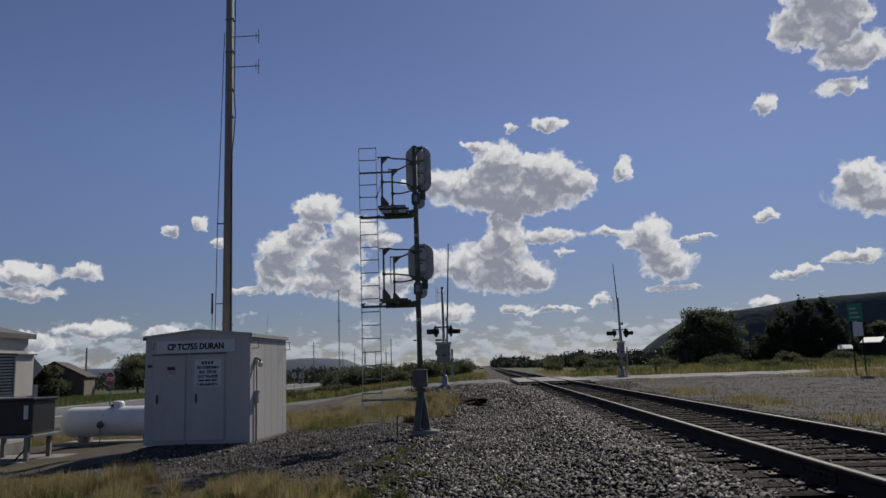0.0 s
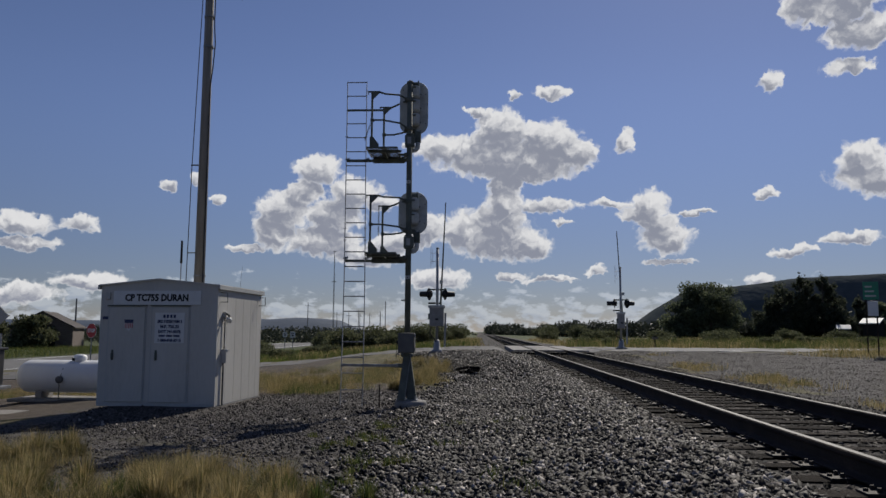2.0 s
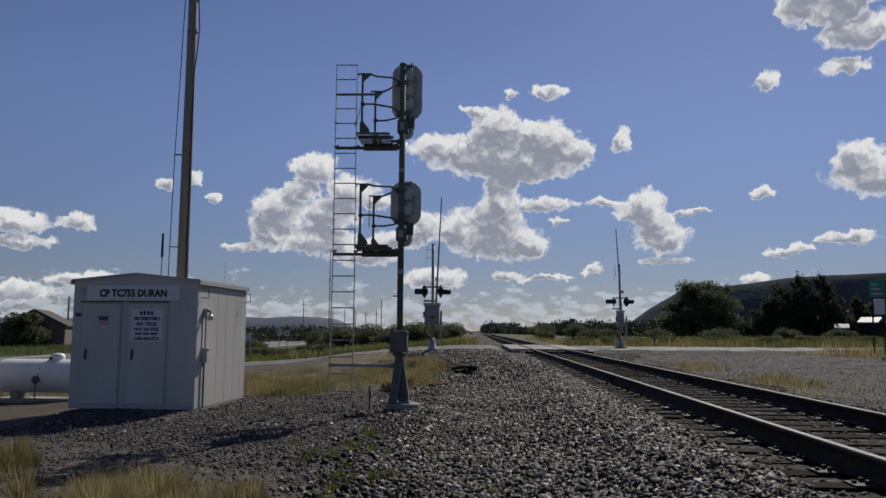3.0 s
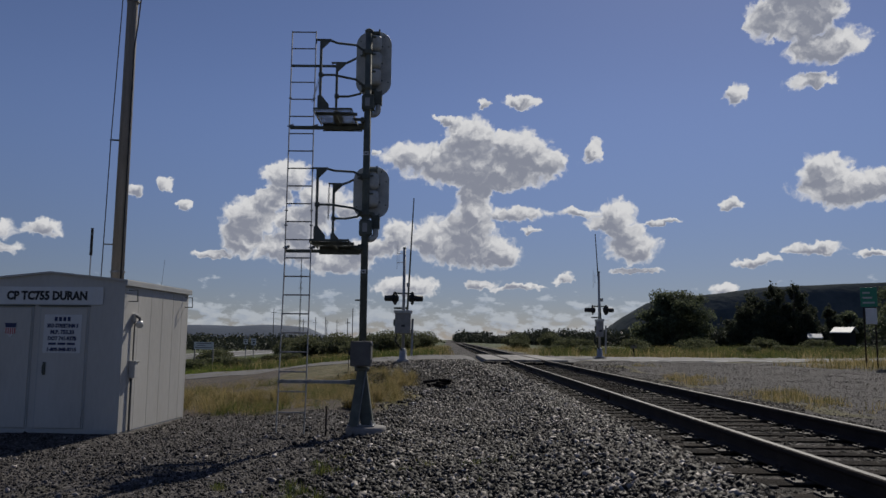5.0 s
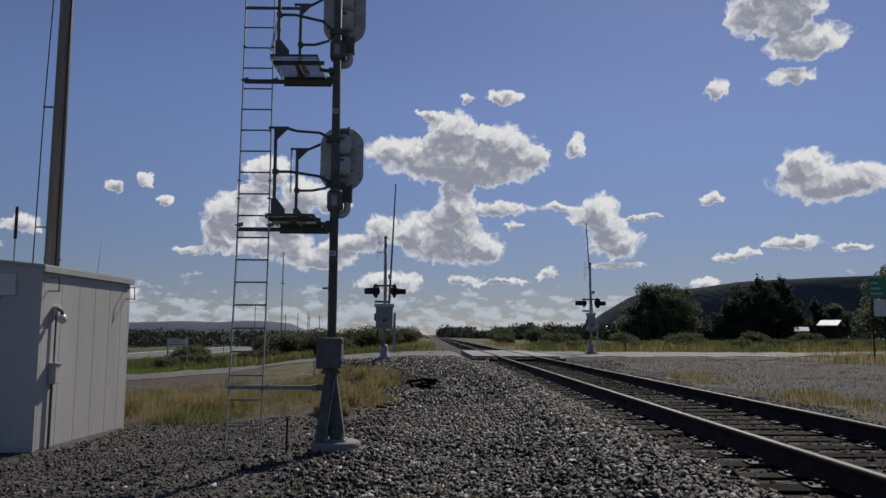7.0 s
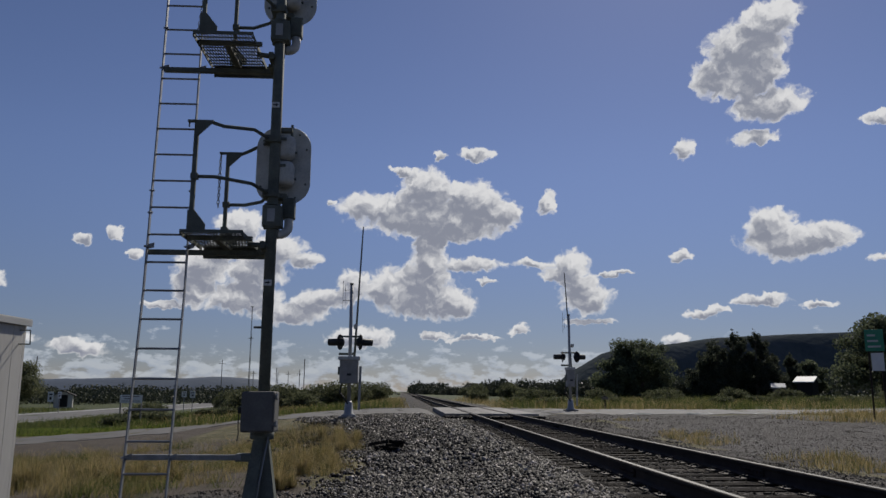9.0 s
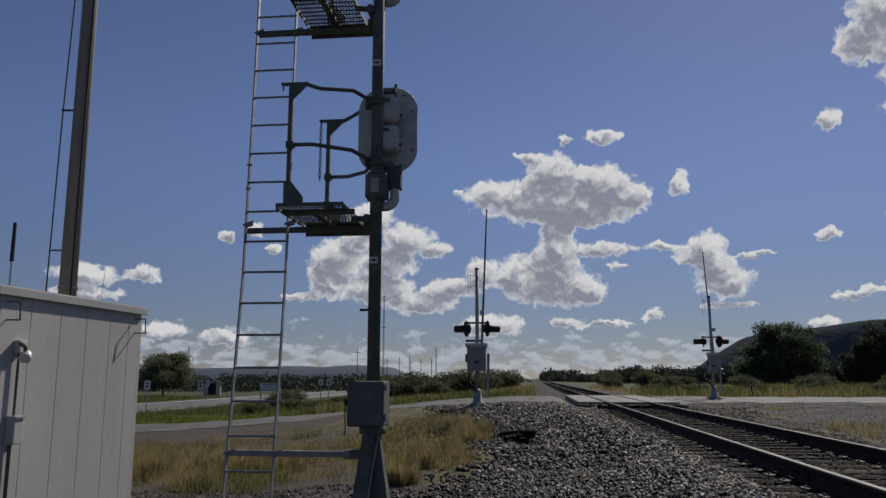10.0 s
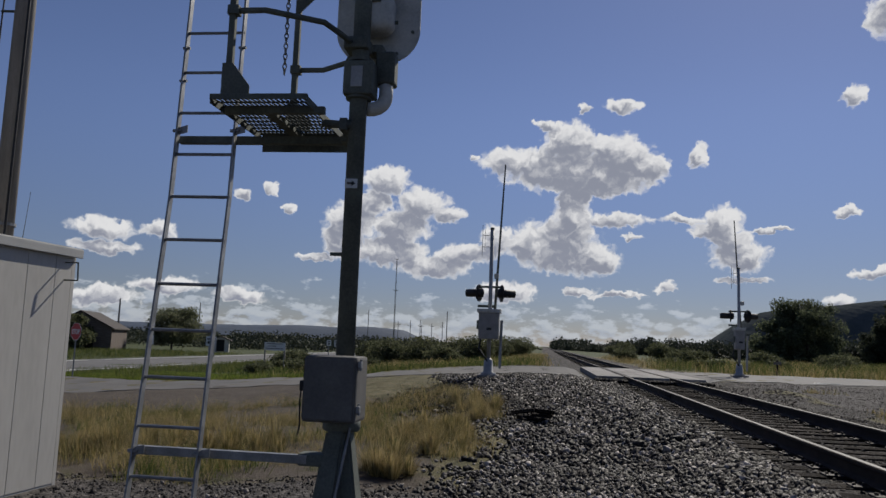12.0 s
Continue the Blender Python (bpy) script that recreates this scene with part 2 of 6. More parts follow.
M_GALV = surface("galvanised_steel", [(0.16, 0.165, 0.17), (0.23, 0.235, 0.24), (0.33, 0.335, 0.34)], rough=0.5, metal=0.5, scale=9.0, fine=90.0, bump=0.06)
M_ALU = surface("dull_aluminium", [(0.27, 0.275, 0.28), (0.33, 0.335, 0.335), (0.41, 0.41, 0.40)], rough=0.58, metal=0.35, scale=4.0, bump=0.05)
M_MECH = surface("grey_mechanism_enamel", [(0.19, 0.185, 0.175), (0.25, 0.245, 0.235), (0.30, 0.295, 0.285)], rough=0.6, scale=4.0, bump=0.06)
M_CONCRETE = surface("worn_concrete", [(0.15, 0.14, 0.13), (0.215, 0.203, 0.19), (0.29, 0.275, 0.26)], rough=0.88, scale=2.2, fine=45.0, bump=0.35, per_object=0.25)
M_RUST = surface("brown_rail_steel", [(0.018, 0.014, 0.0125), (0.03, 0.023, 0.02), (0.055, 0.04, 0.033)], spec=0.15, rough=0.85, metal=0.0, scale=3.0, fine=60.0, bump=0.15)
M_POLISHED = surface("polished_rail_head", [(0.03, 0.026, 0.024), (0.06, 0.054, 0.05)], rough=0.66, metal=0.3, scale=2.0, stretch=(8, 0.3, 1), bump=0.02)
M_TIE = surface("creosoted_timber", [(0.009, 0.007, 0.006), (0.018, 0.0145, 0.012), (0.042, 0.035, 0.03)], spec=0.06, rough=0.95, scale=2.5, fine=40.0, bump=0.6, stretch=(0.6, 6, 6), per_object=0.5, dist=0.02)
M_ASPHALT = surface("worn_asphalt", [(0.085, 0.082, 0.08), (0.115, 0.112, 0.108), (0.15, 0.146, 0.14)], rough=0.85, scale=0.5, fine=30.0, bump=0.3)
M_DIRT_ROAD = surface("dusty_asphalt", [(0.07, 0.066, 0.062), (0.098, 0.094, 0.088), (0.135, 0.128, 0.12)], rough=0.9, scale=0.6, fine=25.0, bump=0.3)
M_LINE = surface("worn_road_paint", [(0.45, 0.45, 0.43), (0.72, 0.72, 0.69)], rough=0.7, scale=1.6, fine=25.0, bump=0.05)
M_POLE = surface("weathered_pole_timber", [(0.17, 0.155, 0.135), (0.25, 0.23, 0.205), (0.34, 0.315, 0.285)], rough=0.85, scale=2.0, fine=30.0, bump=0.4, stretch=(6, 6, 0.35))
M_TANK = surface("white_tank_enamel", [(0.70, 0.70, 0.70), (0.78, 0.78, 0.77), (0.82, 0.82, 0.81)], rough=0.35, scale=2.0, bump=0.03)
M_BLACK = surface("black_cabinet_paint", [(0.015, 0.015, 0.017), (0.028, 0.028, 0.03)], rough=0.45, scale=3.0, bump=0.05)
M_RUBBER = surface("black_rubber_and_hoods", [(0.01, 0.01, 0.01), (0.022, 0.022, 0.022)], rough=0.6, scale=6.0, bump=0.05)
M_BEIGE = surface("beige_cabin_panel", [(0.44, 0.42, 0.37), (0.52, 0.50, 0.45)], rough=0.6, scale=2.0, bump=0.08)
M_LENS = surface("red_lamp_glass", [(0.10, 0.008, 0.008), (0.14, 0.01, 0.01)], rough=0.15, bump=0.0)
M_GLASS_LAMP = surface("clear_lamp_lens", [(0.70, 0.68, 0.62), (0.80, 0.78, 0.72)], rough=0.12, bump=0.0, spec=0.7)
M_BARK = surface("rough_bark", [(0.05, 0.04, 0.032), (0.09, 0.075, 0.06), (0.15, 0.125, 0.10)], rough=0.9, scale=5.0, fine=40.0, bump=0.6, stretch=(4, 4, 0.7))
M_LEAF_DARK = leafy("dark_tree_leaves", [(0.066, 0.08, 0.048), (0.105, 0.122, 0.07), (0.145, 0.165, 0.10)])
M_LEAF_JUNIPER = leafy("juniper_sprays", [(0.042, 0.05, 0.036), (0.064, 0.074, 0.05), (0.09, 0.10, 0.066)])
M_LEAF_FAR = leafy("far_juniper_sprays", [(0.04, 0.047, 0.034), (0.055, 0.064, 0.044), (0.078, 0.088, 0.058)], thin=0.15)
M_LEAF_SHRUB = leafy("sage_green_shrub_leaves", [(0.065, 0.076, 0.04), (0.105, 0.115, 0.06), (0.155, 0.16, 0.09)])
M_LEAF_OLIVE = leafy("olive_tree_leaves", [(0.10, 0.112, 0.06), (0.15, 0.16, 0.09), (0.20, 0.205, 0.125)])
M_LAWN = leafy("bright_green_verge_blades", [(0.10, 0.15, 0.025), (0.17, 0.22, 0.04), (0.24, 0.27, 0.07)])
M_GRASS_DRY = leafy("dry_grass_blades", [(0.10, 0.105, 0.04), (0.22, 0.175, 0.07), (0.33, 0.25, 0.11), (0.42, 0.34, 0.18)])
M_GRASS_GREEN = leafy("green_grass_blades", [(0.045, 0.07, 0.02), (0.095, 0.12, 0.036), (0.17, 0.17, 0.06)])
# wooded hill: aerial haze is mixed into the base colour as blue-grey
M_HILL = surface("hazed_wooded_hillside", [(0.046, 0.056, 0.06), (0.068, 0.079, 0.082), (0.10, 0.108, 0.105)], rough=0.95, spec=0.0, scale=0.012, fine=0.11, bump=0.6, dist=3.0, spread=0.6)
# far ridge: its blue stands for the haze of distance, put in the colour
M_FAR_HILL = surface("hazed_distant_ridge", [(0.036, 0.056, 0.092), (0.048, 0.072, 0.112)], rough=0.95, scale=0.006, fine=0.05, bump=0.5, dist=3.0)
M_OLD_WOOD = surface("weathered_house_boards", [(0.085, 0.065, 0.055), (0.13, 0.105, 0.09), (0.19, 0.16, 0.14)], rough=0.85, scale=1.5, fine=20.0, bump=0.3, stretch=(1, 1, 5))
M_OLD_ROOF = surface("old_brown_shingles", [(0.05, 0.042, 0.038), (0.085, 0.072, 0.064)], rough=0.9, scale=1.5, fine=15.0, bump=0.4)
M_TIN = surface("bright_tin_roof", [(0.40, 0.41, 0.42), (0.50, 0.51, 0.52)], rough=0.6, metal=0.2, scale=1.0, stretch=(6, 1, 1), bump=0.1)
M_DARK_HOLE = surface("dark_interior", [(0.01, 0.01, 0.01), (0.018, 0.017, 0.016)], rough=0.9, bump=0.0)


def ground_material():
    """Bare earth, dark gravel, pale gravel and dry turf, laid out by the masks of the ground mesh and broken up by noise."""
    m = bpy.data.materials.new("earth_gravel_and_turf")
    m.use_nodes = True
    n, l = m.node_tree.nodes, m.node_tree.links
    b = n["Principled BSDF"]
    b.inputs["Roughness"].default_value, b.inputs["Specular IOR Level"].default_value = 0.92, 0.2
    pos = n.new("ShaderNodeNewGeometry").outputs["Position"]

    def tex(scale, detail, rough=0.6):
        t = n.new("ShaderNodeTexNoise")
        t.inputs["Scale"].default_value, t.inputs["Detail"].default_value, t.inputs["Roughness"].default_value = scale, detail, rough
        l.new(pos, t.inputs["Vector"])
        return t.outputs["Fac"]

    def ramp(fac, stops):
        r = n.new("ShaderNodeValToRGB")
        while len(r.color_ramp.elements) < len(stops):
            r.color_ramp.elements.new(0.5)
        for e, (p, c) in zip(r.color_ramp.elements, stops):
            e.position, e.color = p, (*c, 1)
        l.new(fac, r.inputs[0])
        return r.outputs[0]

    def mix(fac, a, c):
        x = n.new("ShaderNodeMix")
        x.data_type = "RGBA"
        l.new(fac, x.inputs[0])
        l.new(a, x.inputs[6])
        l.new(c, x.inputs[7])
        return x.outputs[2]

    def mask(name, noise_fac, amount):
        a = n.new("ShaderNodeAttribute")
        a.attribute_name = name
        s = n.new("ShaderNodeMath")
        s.operation, s.inputs[1].default_value, s.inputs[2].default_value = "MULTIPLY_ADD", amount, -amount / 2
        l.new(noise_fac, s.inputs[0])
        t = n.new("ShaderNodeMath")
        t.operation = "ADD"
        l.new(a.outputs["Fac"], t.inputs[0])
        l.new(s.outputs[0], t.inputs[1])
        r = n.new("ShaderNodeMapRange")
        r.interpolation_type = "SMOOTHSTEP"
        r.inputs[1].default_value, r.inputs[2].default_value = 0.35, 0.65
        l.new(t.outputs[0], r.inputs[0])
        return r.outputs[0]

    cell = n.new("ShaderNodeTexVoronoi")
    cell.inputs["Scale"].default_value = 22.0
    l.new(pos, cell.inputs["Vector"])
    pebble = n.new("ShaderNodeSeparateColor")
    l.new(cell.outputs["Color"], pebble.inputs[0])
    stain, mid, grain = tex(0.35, 5), tex(2.5, 5), tex(60, 3)
    gravel = ramp(pebble.outputs[0], [(0.0, (0.011, 0.0095, 0.009)), (0.5, (0.027, 0.0235, 0.0215)), (0.85, (0.06, 0.052, 0.047)), (1.0, (0.17, 0.15, 0.137))])
    cinder = ramp(pebble.outputs[1], [(0.0, (0.035, 0.031, 0.028)), (0.6, (0.075, 0.067, 0.061)), (1.0, (0.16, 0.145, 0.135))])
    turf = ramp(mid, [(0.3, (0.06, 0.06, 0.028)), (0.5, (0.11, 0.096, 0.045)), (0.7, (0.17, 0.145, 0.08))])
    green = ramp(mid, [(0.3, (0.035, 0.05, 0.018)), (0.55, (0.065, 0.078, 0.03)), (0.75, (0.11, 0.11, 0.05))])
    earth = ramp(mid, [(0.3, (0.06, 0.048, 0.038)), (0.6, (0.092, 0.075, 0.06)), (0.8, (0.13, 0.108, 0.087))])
    pale = ramp(pebble.outputs[2], [(0.0, (0.037, 0.033, 0.031)), (0.5, (0.064, 0.058, 0.054)), (1.0, (0.14, 0.128, 0.12))])
    c = mix(mask("green", stain, 0.7), turf, green)
    c = mix(mask("earth", mid, 0.8), c, earth)
    c = mix(mask("pale", mid, 0.7), c, pale)
    c = mix(mask("cinder", mid, 0.6), c, cinder)
    c = mix(mask("gravel", mid, 0.6), c, gravel)
    l.new(c, b.inputs["Base Color"])
    bp = n.new("ShaderNodeBump")
    bp.inputs["Strength"].default_value, bp.inputs["Distance"].default_value = 0.7, 0.03
    hh = n.new("ShaderNodeMath")
    hh.operation = "SUBTRACT"
    l.new(grain, hh.inputs[0])
    l.new(cell.outputs["Distance"], hh.inputs[1])
    l.new(hh.outputs[0], bp.inputs["Height"])
    l.new(bp.outputs[0], b.inputs["Normal"])
    return m


M_GROUND = ground_material()

# ---------------------------------------------------------------- building helpers


def thing(name, at, label, category, group="", kind="", turn=0.0):
    ob = new(name)
    ob.empty_display_size = 0.2
    ob.matrix_world = pose(*at, 0, 0, turn)
    return tagged(ob, label, category, group, kind)


def part(name, bm, material, parent, label="", smooth=False, at=None):
    """Links a bmesh as one mesh object under a thing or a part."""
    me = bpy.data.meshes.new(name)
    if smooth:
        for f in bm.faces:
            f.smooth = len(f.verts) <= 4
    bm.to_mesh(me)
    bm.free()
    for m in material if isinstance(material, (list, tuple)) else (material,):
        me.materials.append(m)
    ob = new(name, me)
    ob.parent = parent
    if at is not None:
        ob.matrix_basis = at
    return tagged(ob, label)


def box(lo, hi, bevel=0.0, bm=None):
    bm = bm or bmesh.new()
    vs = bmesh.ops.create_cube(bm, size=1.0)["verts"]
    c, s = (Vector(lo) + Vector(hi)) / 2, Vector(hi) - Vector(lo)
    for v in vs:
        v.co = Vector((v.co.x * s.x, v.co.y * s.y, v.co.z * s.z)) + c
    if bevel:
        edges = list({e for v in vs for e in v.link_edges})
        bmesh.ops.bevel(bm, geom=edges, offset=bevel, segments=2, profile=0.6, affect="EDGES")
    return bm


def rod(a, b, r0, r1=None, seg=12, bm=None):
    """A round bar from a to b."""
    bm = bm or bmesh.new()
    a, b = Vector(a), Vector(b)
    m = Matrix.Translation((a + b) / 2) @ (b - a).to_track_quat("Z", "Y").to_matrix().to_4x4()
    bmesh.ops.create_cone(bm, cap_ends=True, segments=seg, radius1=r0, radius2=r0 if r1 is None else r1, depth=(b - a).length, matrix=m)
    return bm


def bent_rod(points, r, seg=8, bm=None):
    """A round bar through several points, with round joints."""
    bm = bm or bmesh.new()
    for a, b in zip(points, points[1:]):
        rod(a, b, r, None, seg, bm)
    for p in points[1:-1]:
        bmesh.ops.create_uvsphere(bm, u_segments=seg, v_segments=6, radius=r * 1.02, matrix=Matrix.Translation(p))
    return bm


def tube(points, r, seg=12, bm=None):
    """A bent round pipe swept through points."""
    bm = bm or bmesh.new()
    pts = [Vector(p) for p in points]
    rings = []
    for i, p in enumerate(pts):
        d = (pts[min(i + 1, len(pts) - 1)] - pts[max(i - 1, 0)]).normalized()
        u = d.orthogonal().normalized() if not rings else (u - d * u.dot(d)).normalized()
        v = d.cross(u)
        rings.append([bm.verts.new(p + r * (math.cos(2 * math.pi * k / seg) * u + math.sin(2 * math.pi * k / seg) * v)) for k in range(seg)])
    for p, q in zip(rings, rings[1:]):
        for i in range(seg):
            bm.faces.new((p[i], p[(i + 1) % seg], q[(i + 1) % seg], q[i]))
    bm.faces.new(rings[0][::-1])
    bm.faces.new(rings[-1])
    return bm


def spun(profile, seg=24, bm=None, m=Matrix()):
    """A turned shape: rows of (radius, height) about the z axis."""
    bm = bm or bmesh.new()
    rings = []
    for r, z in profile:
        rings.append([bm.verts.new(m @ Vector((r * math.cos(2 * math.pi * i / seg), r * math.sin(2 * math.pi * i / seg), z))) for i in range(seg)])
    for p, q in zip(rings, rings[1:]):
        for i in range(seg):
            bm.faces.new((p[i], p[(i + 1) % seg], q[(i + 1) % seg], q[i]))
    bm.faces.new(rings[0][::-1])
    bm.faces.new(rings[-1])
    return bm


def slab(outline, depth, m=Matrix(), bm=None):
    """A flat plate: an outline in local x and y, extruded along local z by depth, at the pose m."""
    bm = bm or bmesh.new()
    lo = [bm.verts.new(m @ Vector((x, y, 0))) for x, y in outline]
    hi = [bm.verts.new(m @ Vector((x, y, depth))) for x, y in outline]
    bm.faces.new(lo[::-1])
    bm.faces.new(hi)
    k = len(outline)
    for i in range(k):
        bm.faces.new((lo[i], lo[(i + 1) % k], hi[(i + 1) % k], hi[i]))
    return bm


def capsule_outline(w, h, r, seg=6):
    pts = []
    for cx, cy, a0 in ((w / 2 - r, h / 2 - r, 0), (-w / 2 + r, h / 2 - r, 90), (-w / 2 + r, -h / 2 + r, 180), (w / 2 - r, -h / 2 + r, 270)):
        for i in range(seg + 1):
            a = radians(a0 + 90 * i / seg)
            pts.append((cx + r * math.cos(a), cy + r * math.sin(a)))
    return pts


def lettering(text, height, m, parent, material, name="lettering", width=None):
    """Raised letters in the built-in font, fitted to a height and width, at the pose m."""
    cu = bpy.data.curves.new(name, "FONT")
    cu.body, cu.size, cu.extrude, cu.align_x, cu.align_y = text, 1.0, 0.004, "CENTER", "CENTER"
    cu.resolution_u = 2
    cu.offset = 0.045
    tmp = bpy.data.objects.new(name, cu)
    scene.collection.objects.link(tmp)
    me = bpy.data.meshes.new_from_object(tmp.evaluated_get(bpy.context.evaluated_depsgraph_get()))
    scene.collection.objects.unlink(tmp)
    bpy.data.objects.remove(tmp)
    me.name = name
    co = np.empty(len(me.vertices) * 3)
    me.vertices.foreach_get("co", co)
    co = co.reshape(-1, 3)
    co[:, 1] -= (co[:, 1].max() + co[:, 1].min()) / 2
    k = height / max(1e-6, np.ptp(co[:, 1]))
    kx = width / np.ptp(co[:, 0]) if width else k
    co[:, 0] *= kx
    co[:, 1] *= k
    me.vertices.foreach_set("co", co.ravel())
    me.materials.clear()
    me.materials.append(material)
    ob = new(name, me)
    ob.parent = parent
    ob.matrix_basis = m
    return ob


def mesh_from(name, verts, faces, material):
    me = bpy.data.meshes.new(name)
    me.from_pydata(verts, [], faces)
    me.materials.append(material)
    return new(name, me)


def mesh_arrays(name, verts, faces, material, parent=None):
    """A big mesh from arrays: verts (n, 3), faces (m, 3 or 4)."""
    me = bpy.data.meshes.new(name)
    k = faces.shape[1]
    me.vertices.add(len(verts))
    me.vertices.foreach_set("co", np.ascontiguousarray(verts, dtype=np.float32).ravel())
    me.loops.add(faces.size)
    me.loops.foreach_set("vertex_index", np.ascontiguousarray(faces, dtype=np.int32).ravel())
    me.polygons.add(len(faces))
    me.polygons.foreach_set("loop_start", np.arange(0, faces.size, k, dtype=np.int32))
    me.update(calc_edges=True)
    me.validate()
    me.materials.append(material)
    ob = new(name, me)
    ob.parent = parent
    return ob


# ---------------------------------------------------------------- the lie of the land
RAIL_TOP, XL, XR = 0.575, 2.80, 4.305
PLAIN_X = [-400, -60, -24, -18, -12, -8, -5, -2.5, 0.0, 0.9, 1.6, 1.9, 5.2, 5.6, 6.6, 9.0, 30, 400]
PLAIN_Z = [-1.6, -1.25, -1.1, -0.95, -0.55, -0.30, -0.12, 0.0, 0.03, 0.14, 0.34, 0.37, 0.37, 0.33, 0.22, 0.25, 0.38, 0.6]
ROAD_X = [-400, -60, -24, -18, -12, -9, -7.2, -5.3, -3.0, -1.0, 1.0, 1.7, 5.4, 6.2, 9.0, 30, 400]
ROAD_Z = [-1.6, -1.25, -1.08, -0.95, -0.50, -0.28, 0.0, 0.22, 0.40, 0.50, 0.53, 0.37, 0.37, 0.52, 0.48, 0.45, 0.6]
BEYOND_X = [-400, -60, -24, -18, -12, -8, -4, -1.0, 1.0, 1.7, 5.4, 6.2, 9.0, 30, 400]
BEYOND_Z = [-1.6, -1.25, -1.1, -0.9, -0.5, -0.15, 0.15, 0.25, 0.33, 0.37, 0.37, 0.33, 0.3, 0.45, 0.7]


def ease(x, lo, hi):
    t = np.clip((np.asarray(x, float) - lo) / (hi - lo), 0, 1)
    return t * t * (3 - 2 * t)


def land(x, y):
    """Height of the ground."""
    x, y = np.asarray(x, float), np.asarray(y, float)
    a, b, c = np.interp(x, PLAIN_X, PLAIN_Z), np.interp(x, ROAD_X, ROAD_Z), np.interp(x, BEYOND_X, BEYOND_Z)
    w = ease(y, 23, 33)
    v = ease(y, 47.5, 52)
    z = a * (1 - w) + b * w
    z = z * (1 - v) + c * v
    # the levelled gravel under the signal cabin
    pad = ease(x, -7.9, -7.1) * (1 - ease(x, -4.4, -2.5)) * ease(y, 11.4, 12.5) * (1 - ease(y, 15.2, 16.6))
    z = z * (1 - pad) + (-0.09) * pad
    bumps = 0.03 * np.sin(1.7 * x + 0.6 * y) * np.sin(1.1 * y - 0.4 * x) + 0.02 * np.sin(3.9 * x + 1.3) * np.sin(3.1 * y)
    near = ease(np.abs(x - 3.55), 1.9, 3.2)
    # a heap of spoil beside the gate
    heap = 0.24 * np.exp(-((x + 1.6) / 1.3) ** 2 - ((y - 25.0) / 2.2) ** 2)
    return z + heap + bumps * near * (1 - 0.8 * pad)


def spaced(lo, hi, step, far_lo, far_hi, growth=1.22):
    mid = list(np.arange(lo, hi + step / 2, step))
    up, d = [mid[-1]], step
    while up[-1] < far_hi:
        d *= growth
        up.append(up[-1] + d)
    down, d = [mid[0]], step
    while down[-1] > far_lo:
        d *= growth
        down.append(down[-1] - d)
    return np.array(down[:0:-1] + mid + up[1:])


gx, gy = spaced(-12, 10, 0.2, -3500, 3500), spaced(-6, 50, 0.25, -3000, 4200)
GX, GY = np.meshgrid(gx, gy)
GZ = land(GX, GY)
nx, ny = len(gx), len(gy)
idx = np.arange(nx * ny).reshape(ny, nx)
quads = np.stack([idx[:-1, :-1], idx[:-1, 1:], idx[1:, 1:], idx[1:, :-1]], -1).reshape(-1, 4)
ground = mesh_arrays("ground", np.stack([GX, GY, GZ], -1).reshape(-1, 3), quads, M_GROUND)
ground.data.polygons.foreach_set("use_smooth", np.ones(len(quads), bool))
tagged(ground, "flat dry land of gravel, bare earth and yellow turf", "ground", kind="structure")


